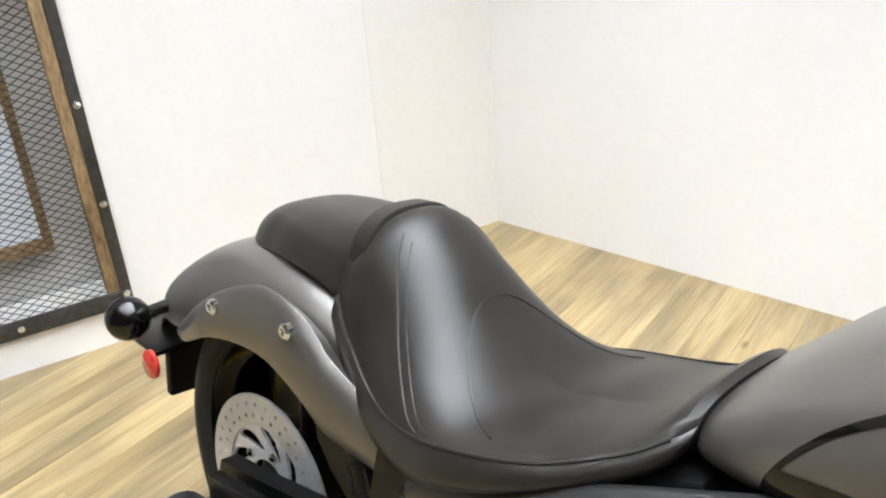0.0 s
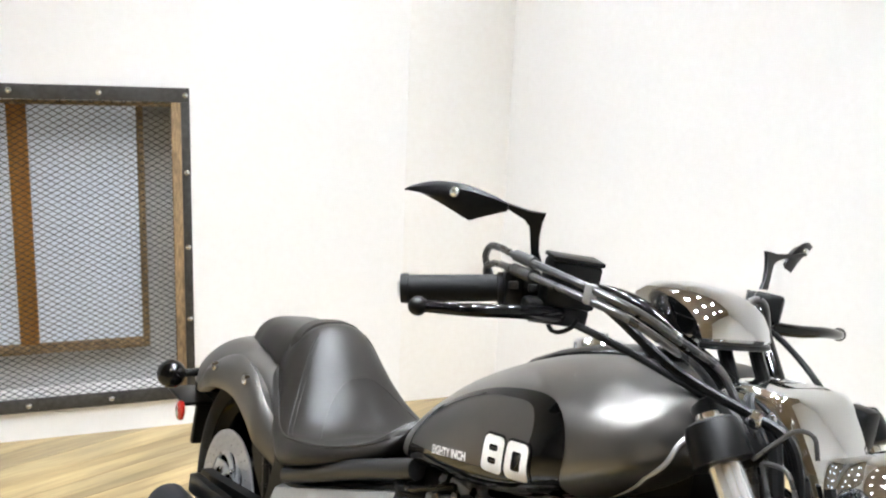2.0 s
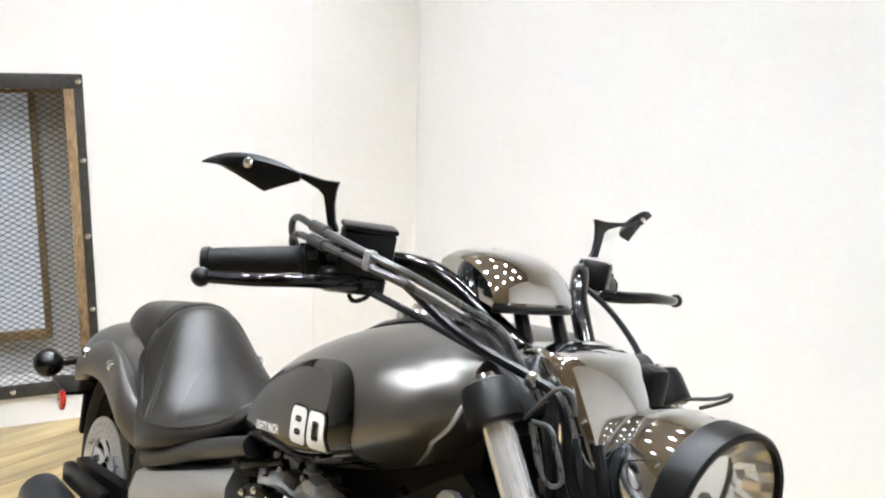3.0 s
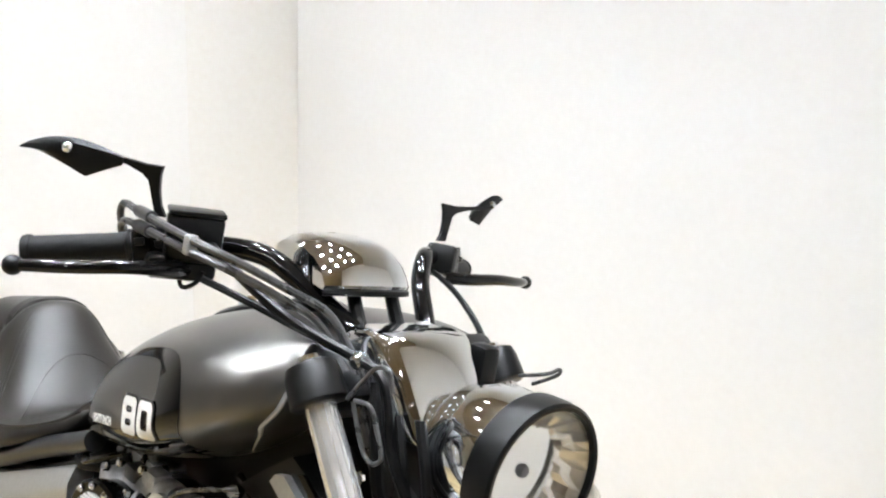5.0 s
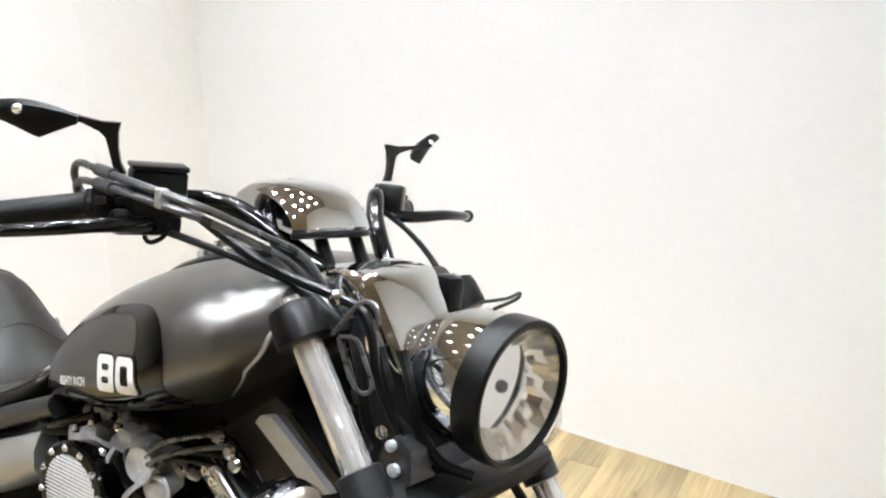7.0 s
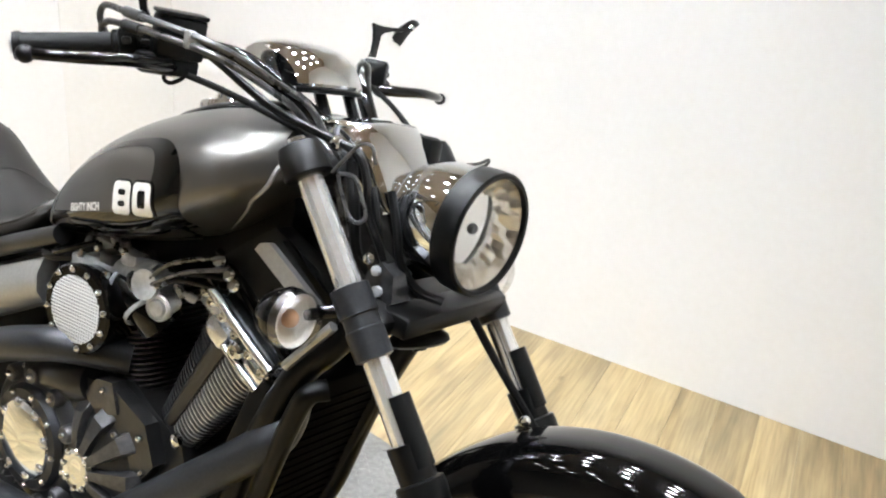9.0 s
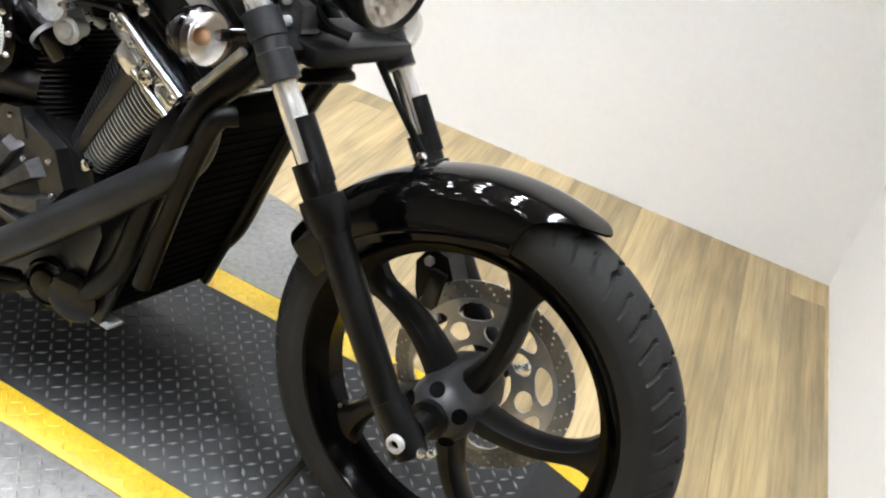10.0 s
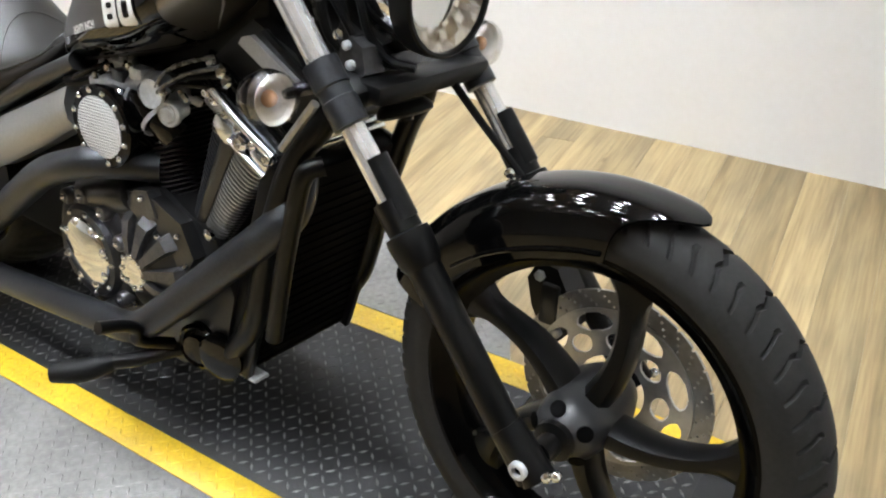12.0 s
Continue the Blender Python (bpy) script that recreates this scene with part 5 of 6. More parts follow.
# -- frame --
for s in (-1, 1):
    bp("seat_rail", tube([(0.36, s * 0.175, 0.520), (0.46, s * 0.182, 0.565), (0.60, s * 0.18, 0.632), (0.76, s * 0.172, 0.700)], 0.0175, 16), M_CASE, "satin black frame rail")
    bp("lower_rail", tube([(0.34, s * 0.17, 0.505), (0.46, s * 0.175, 0.530), (0.62, s * 0.170, 0.600), (0.72, s * 0.165, 0.650)], 0.0115, 12), M_SATIN)
    bp("down_tube", tube([(1.30, s * 0.06, 0.80), (1.33, s * 0.11, 0.72), (1.275, s * 0.135, 0.63), (1.215, s * 0.14, 0.48), (1.165, s * 0.14, 0.31), (1.10, s * 0.14, 0.22)], 0.021, 16), M_SATIN, "satin black frame down tube")
bp("frame_neck", plate([(1.05, 0.745), (1.15, 0.79), (1.23, 0.85), (1.27, 0.83), (1.34, 0.74), (1.31, 0.70), (1.24, 0.715), (1.12, 0.715)], -0.075, 0.075), M_SATIN, "black frame neck")
for s in (-1, 1):
    panel = bp("neck_panel", plate([(1.08, 0.745), (1.15, 0.800), (1.20, 0.835), (1.29, 0.800), (1.335, 0.745), (1.31, 0.69), (1.23, 0.70), (1.15, 0.715)], s * 0.105, s * 0.137), M_SATIN, "satin black neck cover")
    bp("neck_strip", plate([(1.176, 0.797), (1.184, 0.808), (1.202, 0.813), (1.210, 0.809), (1.314, 0.753), (1.290, 0.742), (1.280, 0.741)], s * 0.137, s * 0.147), M_SILVER, "satin silver strip", parent=panel)
    bp("neck_groove", plate([(1.222, 0.822), (1.232, 0.826), (1.325, 0.770), (1.318, 0.760)], s * 0.137, s * 0.143), M_BLACK, parent=panel)
    bp("tube_edge", tube([(1.278, s * 0.160, 0.660), (1.345, s * 0.155, 0.742)], 0.0075, 8, straight=True), M_FIN, parent=panel)
for x, y, z in ((1.335, -0.12, 0.800), (1.355, -0.115, 0.835), (1.345, -0.10, 0.772), (1.30, -0.118, 0.845), (1.372, -0.10, 0.795), (1.25, -0.135, 0.716), (1.225, -0.140, 0.700), (1.27, -0.138, 0.704)):
    bp("neck_bolt", lathe([(0, 0.008), (0.006, 0.008), (0.008, 0.005), (0.008, 0)], (x, y, z), (0.3, -1, 0.2), 8), M_CHROME)
bp("neck_bracket", plate([(1.325, 0.775), (1.345, 0.850), (1.375, 0.835), (1.385, 0.790), (1.365, 0.770)], -0.105, -0.085), M_HUB, "cast black steering bracket")
bp("seat_base", slab((0.20, -0.14, 0.50), (0.70, 0.14, 0.60), 0.02, Matrix.Translation((0.45, 0, 0.55)) @ Matrix.Rotation(radians(-18), 4, "Y") @ Matrix.Translation((-0.45, 0, -0.55))), M_MATTE)
bp("battery_box", slab((0.30, -0.13, 0.25), (0.66, 0.13, 0.56), 0.02), M_MATTE)

# side cover
for s in (-1, 1):
    rings = []
    for k in range(17):
        f = k / 16
        x = 0.335 + 0.40 * f
        t, l = 0.495 + 0.165 * f, 0.375 + 0.175 * f + 0.02 * f * f
        rings.append([(x, s * (0.150 + o), l + (t - l) * u) for u, o in ((0, 0), (0.03, 0.03), (0.25, 0.044), (0.6, 0.046), (0.9, 0.036), (1, 0.01))])
    bp("side_cover", skin(rings), M_SILVER, "satin silver side cover")
for s in (-1, 1):
    bp("rear_panel", plate([(0.29, 0.545), (0.345, 0.53), (0.36, 0.40), (0.345, 0.30), (0.30, 0.30), (0.27, 0.42)], s * 0.135, s * 0.172), M_SATIN)

# -- swingarm, shock, rear details --
for s in (-1, 1):
    bp("swingarm", plate([(-0.06, 0.335), (-0.055, 0.355), (0.00, 0.362), (0.30, 0.42), (0.42, 0.41), (0.42, 0.35), (0.28, 0.34), (0.02, 0.285), (-0.055, 0.288)], s * 0.150, s * 0.178), M_SATIN, "black swingarm")
    bp("axle_nut", lathe([(0, 0.019), (0.012, 0.019), (0.014, 0.016), (0.014, 0.011), (0.026, 0.010), (0.027, 0)], (0.0, s * 0.178, 0.318), (0, s, 0), 6), M_CHROME)
shock = bp("shock_absorber", tube([(0.235, -0.15, 0.505), (0.285, -0.15, 0.355)], 0.021, 18, straight=True), M_SATIN, "black shock cover")
for k in range(4):
    bp("ring", lathe([(-0.003, 0.0205), (-0.002, 0.0232), (0.002, 0.0232), (0.003, 0.0205)], (0.241 + 0.0125 * k, -0.15, 0.487 - 0.0375 * k), (0.05, 0, -0.15), 18), M_SATIN, parent=shock)
bp("mount_plate", plate([(0.155, 0.53), (0.21, 0.545), (0.255, 0.50), (0.29, 0.42), (0.24, 0.42), (0.19, 0.46), (0.165, 0.49)], -0.165, -0.150), M_SATIN)
bp("plate_bracket", slab((-0.462, -0.055, 0.255), (-0.440, 0.055, 0.410), 0.004), M_MATTE, "black number plate bracket")
for s in (-1, 1):
    sig = bp("rear_indicator", ball((-0.275, s * 0.205, 0.518), 0.036, squash=(1, 1, 1), seg=24), M_BLACK, "round gloss black rear indicator")
    bp("stalk", tube([(-0.275, s * 0.185, 0.518), (-0.285, s * 0.10, 0.522)], 0.011, 12, straight=True), M_SATIN, parent=sig)
    ref = bp("side_reflector", lathe([(0, 0.026), (0.006, 0.026), (0.009, 0.022)], (-0.325, s * 0.145, 0.400), (0, s, 0), 28), M_RED, "round red reflector")
    bp("reflector_stay", slab((-0.46, min(s * 0.06, s * 0.142), 0.414), (-0.318, max(s * 0.06, s * 0.142), 0.424), 0.002), M_SATIN, parent=ref)

# -- exhaust --
cable_r = 0.030
bp("front_pipe", tube([(1.18, -0.05, 0.61), (1.24, -0.09, 0.585), (1.262, -0.13, 0.545), (1.234, -0.155, 0.505), (1.131, -0.19, 0.409), (1.00, -0.212, 0.293), (0.935, -0.219, 0.243), (0.88, -0.22, 0.220), (0.80, -0.22, 0.208), (0.60, -0.222, 0.180), (0.35, -0.225, 0.150), (0.15, -0.235, 0.150)], cable_r, 24), M_EXH, "matt black exhaust pipe")
bp("rear_pipe", tube([(0.92, -0.13, 0.53), (0.85, -0.20, 0.540), (0.79, -0.222, 0.525), (0.68, -0.225, 0.480), (0.56, -0.228, 0.400), (0.42, -0.235, 0.300), (0.30, -0.24, 0.255), (0.15, -0.245, 0.245)], cable_r, 24), M_EXH, "matt black exhaust pipe")
for z0, dz in ((0.150, 0.0), (0.262, 0.012)):
    muf = bp("muffler", lathe([(0, 0.034), (0.02, 0.046), (0.05, 0.052), (0.36, 0.052), (0.41, 0.049), (0.415, 0.043), (0.40, 0.040), (0.30, 0.038)], (0.335, -0.243, z0 + dz), (-1, 0, -0.02), 32), M_EXH, "matt black muffler")
bp("muffler_bracket", slab((-0.03, -0.215, 0.30), (0.24, -0.19, 0.345), 0.006, Matrix.Translation((0.1, 0, 0.32)) @ Matrix.Rotation(radians(-8), 4, "Y") @ Matrix.Translation((-0.1, 0, -0.29))), M_SATIN)

# -- engine --
bp("crankcase", plate([(0.62, 0.20), (0.60, 0.34), (0.66, 0.43), (0.80, 0.47), (0.95, 0.50), (1.08, 0.44), (1.12, 0.34), (1.08, 0.20), (0.95, 0.13), (0.75, 0.13)], -0.145, 0.15), M_CASE, "black engine crankcase")
bp("case_flange", plate([(0.66, 0.40), (0.72, 0.45), (0.82, 0.475), (0.93, 0.49), (1.02, 0.46), (1.05, 0.40), (1.00, 0.33), (0.93, 0.265), (0.84, 0.23), (0.74, 0.22), (0.66, 0.26), (0.63, 0.33)], -0.172, -0.145), M_CASE, "black engine side case")
cover = bp("clutch_cover", lathe([(-0.010, 0.132), (0.006, 0.132), (0.014, 0.128), (0.022, 0.116), (0.025, 0.102), (0.025, 0.090)], (0.742, -0.160, 0.322), (0, -1, 0), 56), M_EXH, "black domed clutch cover")
bp("timing_dome", lathe([(-0.010, 0.118), (0.002, 0.116), (0.010, 0.104), (0.018, 0.080), (0.024, 0.056), (0.026, 0.040)], (0.905, -0.160, 0.338), (0, -1, 0), 48), M_EXH, "black timing cover", parent=cover)
bp("derby_cover", lathe([(0, 0.098), (0.012, 0.098), (0.022, 0.090), (0.023, 0.074), (0.019, 0.073), (0.021, 0.06), (0.026, 0.0)], (0.742, -0.176, 0.322), (0, -1, 0), 48), M_EXH, parent=cover)
bp("cover_plate", lathe([(0.018, 0.074), (0.026, 0.070), (0.030, 0.055), (0.034, 0.0)], (0.742, -0.176, 0.322), (0, -1, 0), 48), M_CHROME, "chrome cover plate", parent=cover)
for k in range(9):
    a = 2 * math.pi * k / 9
    bp("cover_bolt", ball((0.742 + 0.085 * math.cos(a), -0.199, 0.322 + 0.085 * math.sin(a)), 0.006, seg=10), M_CHROME, parent=cover)
bp("timing_cap", lathe([(0, 0.041), (0.014, 0.040), (0.019, 0.034), (0.016, 0.026), (0.018, 0.015), (0.018, 0)], (0.893, -0.180, 0.330), (0, -1, 0), 32), M_CHROME, "chrome timing cap", parent=cover)
for k in range(8):
    a = 2 * math.pi * k / 8
    bp("cap_bolt", ball((0.893 + 0.034 * math.cos(a), -0.198, 0.330 + 0.034 * math.sin(a)), 0.0065, squash=(1, 0.7, 1), seg=10), M_CHROME, parent=cover)
    bp("plate_lug", ball((0.742 + 0.066 * math.cos(a + 0.3), -0.202, 0.322 + 0.066 * math.sin(a + 0.3)), 0.0105, squash=(1, 0.55, 1), seg=12), M_POLISH, parent=cover)
for x, z in ((0.70, 0.44), (0.80, 0.468), (0.92, 0.482), (1.02, 0.44), (1.035, 0.385), (0.97, 0.305), (0.86, 0.245), (0.96, 0.42), (0.86, 0.42)):
    bp("cover_bolt", ball((x, -0.180, z), 0.0065, seg=10), M_CHROME, parent=cover)
for ang, r1, wd in ((-18, 0.135, 0.020), (12, 0.150, 0.024), (42, 0.150, 0.024), (72, 0.135, 0.024), (102, 0.130, 0.020)):
    a = radians(ang)
    d, n = Vector((math.cos(a), 0, math.sin(a))), Vector((-math.sin(a), 0, math.cos(a)))
    o = Vector((0.893, 0, 0.330))
    rings = []
    for r, w1, y in ((0.038, wd * 0.42, -0.200), (0.070, wd * 0.55, -0.196), (r1 - 0.03, wd * 0.8, -0.188), (r1 - 0.012, wd * 0.9, -0.172)):
        rings.append([o + d * r + n * w1 + Vector((0, -0.170, 0)), o + d * r + n * w1 * 0.7 + Vector((0, y, 0)), o + d * r - n * w1 * 0.7 + Vector((0, y, 0)), o + d * r - n * w1 + Vector((0, -0.170, 0))])
    bp("cover_rib", skin(rings), M_CASTDARK, parent=cover, smooth=False)
for k in range(7):
    a = radians(-70 + 32 * k)
    bp("boss", lathe([(0, 0.017), (0.020, 0.016), (0.024, 0.013), (0.024, 0)], (0.742 + 0.118 * math.cos(a), -0.172, 0.322 + 0.118 * math.sin(a)), (0, -1, 0), 16), M_CASTDARK, parent=cover)
    bp("cover_bolt", ball((0.742 + 0.118 * math.cos(a), -0.197, 0.322 + 0.118 * math.sin(a)), 0.0065, seg=10), M_CHROME, parent=cover)
bp("cam_cover", lathe([(-0.01, 0.0), (0.0, 0.036), (0.010, 0.042), (0.150, 0.042), (0.165, 0.036), (0.168, 0.0)], (0.705, -0.150, 0.432), (0.97, 0, 0.23), 28), M_CASE, "black barrel-shaped cover", parent=cover)
bp("cam_plate", plate([(0.865, 0.455), (0.895, 0.492), (0.935, 0.500), (0.955, 0.452), (0.905, 0.430)], -0.176, -0.150), M_CASTDARK, parent=cover)
# plug and clip low on the front barrel
bp("drain_bolt", lathe([(0, 0.012), (0.008, 0.012), (0.010, 0.009), (0.010, 0.0)], (1.075, -0.150, 0.452), (0, -1, 0), 6), M_CHROME)


def cylinder(base, top, w0, w1, name, bright=False):
    """A finned air-cooled barrel between two points in the side plane, growing from w0 to w1."""
    a, b = Vector(base), Vector(top)
    d = b - a
    ln = d.length
    d.normalize()
    n = Vector((d.z, 0, -d.x))
    m = Matrix.Translation(a) @ Matrix((n, Vector((0, 1, 0)), d)).transposed().to_4x4()
    root = bp(name, slab((-w0 * 0.85, -0.092, 0), (w0 * 0.85, 0.092, ln), 0.01, m), M_SATIN, "black finned cylinder")

    def depth(u):
        """Reach of a fin at a share of its half-width: full on the front half, stepped back on the rear."""
        back = min(1.0, max(0.0, (-u - 0.25) / 0.5))
        return 0.134 + 0.007 * abs(math.sin(math.pi * u)) ** 0.6 - 0.03 * abs(u) ** 10 - 0.010 * back

    z = 0.010
    while z < ln - 0.002:
        grow = w0 + (w1 - w0) * z / ln
        edge = [(grow * u, depth(u)) for u in [-1 + q / 12 for q in range(25)]]
        loop = [(x, -y) for x, y in edge] + [(x, y) for x, y in reversed(edge)]
        one = bp("fin", skin([[m @ Vector((x, y, h)) for x, y in loop] for h in (z, z + 0.0030)]), M_CASE, parent=root)
        for u0, u1, lip_m in ((0.04, 0.96, M_FIN), (-0.99, -0.42, M_CASTDARK)) if bright else ((-0.9, 0.9, M_CASTDARK),):
            lip = [(grow * u, depth(u)) for u in [u0 + (u1 - u0) * q / 8 for q in range(9)]]
            loop = [(x, -y - 0.0010) for x, y in lip] + [(x, -y + 0.004) for x, y in reversed(lip)]
            bp("fin_edge", skin([[m @ Vector((x, y, h)) for x, y in loop] for h in (z + 0.0002, z + 0.0031)]), lip_m, parent=one)
        z += 0.0088
    # smooth web down the barrel's face
    rings = []
    for q in range(9):
        f = q / 8
        grow = w0 + (w1 - w0) * f
        rings.append([m @ Vector((grow * u, -depth(u) - o, 0.006 + (ln - 0.004) * f)) for u, o in ((-0.40, -0.03), (-0.38, 0.0005), (-0.30, 0.003), (-0.14, 0.003), (-0.02, 0.001), (0.0, -0.03))])
    bp("barrel_web", skin(rings), M_CASE, parent=root)
    bp("cylinder_head", slab((-w1 * 1.02, -0.128, ln + 0.001), (w1 * 0.98, 0.128, ln + 0.022), 0.006, m), M_CAST, parent=root)
    # rocker cover: stepped polished casting with a heavy lip
    for y0, x0, x1, z0, z1, r in ((-0.140, -1.10, 0.98, 0.006, 0.040, 0.008), (-0.134, -1.06, 0.90, 0.030, 0.054, 0.010), (-0.149, -0.62, -0.06, -0.012, 0.024, 0.007), (-0.146, 0.42, 0.96, 0.010, 0.030, 0.006)):
        bp("rocker_cover", slab((w1 * x0, y0, ln + z0), (w1 * x1, 0.130, ln + z1), r, m), M_POLISH, "polished rocker cover", parent=root)
    bp("rocker_dome", slab((-w1 * 0.90, -0.108, ln + 0.050), (w1 * 0.78, 0.118, ln + 0.072), 0.012, m), M_SATIN, parent=root)
    for us, y, h, r in (((-1.1, -0.7, -0.2, 0.3, 0.7, 0.95), -0.140, 0.046, 0.008), ((-0.08, 0.25, 0.6, 0.95), -0.142, 0.003, 0.006)):
        bp("rocker_lip", tube([m @ Vector((w1 * u, y - 0.004 * math.cos(u * 1.4), ln + h)) for u in us], r, 12), M_POLISH, parent=root)
    bp("rocker_boss", lathe([(-0.006, 0.015), (0.010, 0.014), (0.014, 0.010), (0.014, 0.006), (0.008, 0.006)], m @ Vector((w1 * 0.22, -0.142, ln + 0.020)), (0, -1, 0), 18), M_CHROME, parent=root)
    for u in (-1.0, -0.78, -0.4, 0.0, 0.45, 0.85):
        bp("head_bolt", lathe([(-0.004, 0.0085), (0.005, 0.0085), (0.008, 0.006), (0.008, 0.0035), (0.005, 0.0035)], m @ Vector((w1 * u, -0.142, ln + 0.034)), (0, -1, 0), 12), M_CHROME, parent=root)
    return root


cylinder((1.035, 0, 0.445), (1.143, 0, 0.631), 0.050, 0.085, "front_cylinder", True)
cylinder((0.935, 0, 0.44), (0.870, 0, 0.645), 0.056, 0.072, "rear_cylinder")
air = bp("air_cleaner", lathe([(-0.085, 0.050), (-0.08, 0.066), (-0.01, 0.068), (0.006, 0.074), (0.014, 0.074), (0.018, 0.070), (0.018, 0.056), (0.006, 0.054)], (0.872, -0.195, 0.612), (0.10, -1, 0), 48), M_BLACK, "round black air cleaner with mesh face")


def gauze(c, r, step=0.0056):
    verts, faces = [], []
    n = int(r / step)
    for i in range(-n, n + 1):
        h = math.sqrt(max(0, r * r - (i * step) ** 2))
        for axis in (0, 1):
            k = len(verts)
            for u, v, o in ((-0.0014, -h, 0), (0.0014, -h, 0), (0.0014, h, 0), (-0.0014, h, 0)):
                p = (i * step + u, v) if axis == 0 else (v, i * step + u)
                bulge = -0.007 * (1 - (p[0] ** 2 + p[1] ** 2) / (r * r))
                verts.append((c[0] + p[0] * 0.995, c[1] + bulge - 0.0008 * axis + p[0] * 0.1, c[2] + p[1]))
            faces.append((k, k + 1, k + 2, k + 3))
    me = bpy.data.meshes.new("mesh_face")
    me.from_pydata(verts, [], faces)
    me.materials.append(M_GAUZE)
    ob = new("mesh_face", me)
    ob.parent = air
    return tagged(ob, "bright steel gauze", kind="stuff")


gauze((0.874, -0.2135, 0.612), 0.0555)
bp("gauze_back", lathe([(0, 0.056), (0.002, 0.056)], (0.872, -0.205, 0.612), (0.10, -1, 0), 40), M_STEEL, parent=air)
for k in range(12):
    a = 2 * math.pi * k / 12 + 0.2
    bp("ring_bolt", ball((0.873 + 0.065 * math.cos(a), -0.2125 + 0.0065 * math.cos(a), 0.612 + 0.065 * math.sin(a)), 0.006, seg=10), M_CHROME, parent=air)
bp("intake", tube([(0.90, -0.13, 0.64), (0.95, -0.135, 0.665), (1.00, -0.135, 0.68)], 0.024, 20), M_CAST, "cast alloy intake")
bp("idle_valve", lathe([(-0.03, 0.022), (0, 0.028), (0.03, 0.028), (0.04, 0.018)], (0.960, -0.140, 0.684), (0.4, -1, 0.1), 20), M_SATIN, "black idle valve")
FIT = random.Random(8)
for k in range(26):
    x = 0.80 + 0.25 * FIT.random()
    p = (x, -0.135 - 0.025 * FIT.random(), 0.672 + 0.034 * FIT.random() + 0.03 * (x - 0.80))
    ax = Vector((FIT.uniform(-1, 1), FIT.uniform(-1, 0.2), FIT.uniform(-0.3, 1))).normalized()
    r = FIT.uniform(0.004, 0.0085)
    bp("fitting", lathe([(-r * 1.6, r * 0.7), (-r, r), (r * 0.6, r), (r * 0.7, r * 0.6), (r * 1.6, r * 0.55)], p, ax, 6 if k % 2 else 10), (M_CAST, M_CHROME, M_CAST, M_SATIN)[k % 4])
rail = bp("fuel_rail", slab((0.815, -0.150, 0.686), (0.905, -0.125, 0.712), 0.006), M_CAST, "cast alloy fuel rail")
for x in (0.83, 0.858, 0.886):
    bp("boss", lathe([(0, 0.008), (0.014, 0.008), (0.016, 0.004)], (x, -0.138, 0.710), (0, -0.4, 1), 8), M_CAST, parent=rail)
bp("throttle_arm", plate([(0.90, 0.695), (0.925, 0.716), (0.96, 0.708), (0.985, 0.690), (0.97, 0.676), (0.93, 0.684)], -0.165, -0.155), M_CAST, "cast alloy throttle arm")
cable("spark_lead", [(1.00, -0.15, 0.69), (1.05, -0.16, 0.72), (1.10, -0.16, 0.735), (1.14, -0.13, 0.735)], 0.0045)
cable("spark_lead", [(0.97, -0.15, 0.655), (1.02, -0.165, 0.70), (1.07, -0.16, 0.715), (1.12, -0.13, 0.71)], 0.0045, M_SATIN)
cable("hose", [(0.70, -0.16, 0.67), (0.74, -0.18, 0.66), (0.80, -0.17, 0.675), (0.84, -0.15, 0.70)], 0.009)
bp("breather_cap", lathe([(-0.03, 0.014), (0, 0.018), (0.001, 0.021), (0.010, 0.022), (0.013, 0.019), (0.012, 0.015), (0.016, 0.012), (0.017, 0)], (1.020, -0.166, 0.660), (0.3, -1, 0), 24), M_CAST, "cast alloy breather cap")
duct = bp("intake_duct", tube([(0.885, -0.150, 0.640), (0.925, -0.150, 0.650), (0.962, -0.146, 0.640), (0.985, -0.130, 0.610)], 0.036, 24), M_BLACK, "gloss black intake duct")
for x, z, ax in ((0.915, 0.650, (1, 0, 0.15)), (0.968, 0.634, (0.8, 0, -0.6))):
    bp("hose_clamp", lathe([(-0.004, 0.0365), (-0.004, 0.0385), (0.004, 0.0385), (0.004, 0.0365)], (x, -0.149, z), ax, 28, caps=False), M_CAST, parent=duct)
body = bp("throttle_body", tube([(0.812, -0.158, 0.664), (0.86, -0.160, 0.674), (0.93, -0.160, 0.692), (0.995, -0.158, 0.700)], lambda t: 0.017 + 0.005 * math.sin(9 * t), 18), M_CAST, "cast alloy throttle bodies with linkage")
bp("top_cover", slab((0.925, -0.178, 0.700), (0.962, -0.150, 0.722), 0.004), M_CAST, parent=body)
bp("top_cover", slab((0.868, -0.176, 0.686), (0.902, -0.152, 0.708), 0.004), M_CASTDARK, parent=body)
bp("end_flange", slab((0.800, -0.180, 0.646), (0.832, -0.148, 0.684), 0.006), M_CAST, parent=body)
bp("linkage_plate", plate([(0.965, 0.672), (0.975, 0.702), (1.012, 0.714), (1.040, 0.702), (1.018, 0.688), (0.992, 0.664)], -0.184, -0.176), M_CAST, parent=body)
bp("pulley", lathe([(-0.004, 0.020), (-0.004, 0.024), (0.004, 0.024), (0.004, 0.020), (0.001, 0.016), (0.001, 0.0)], (1.006, -0.190, 0.694), (0.2, -1, 0.1), 24), M_CAST, parent=body)
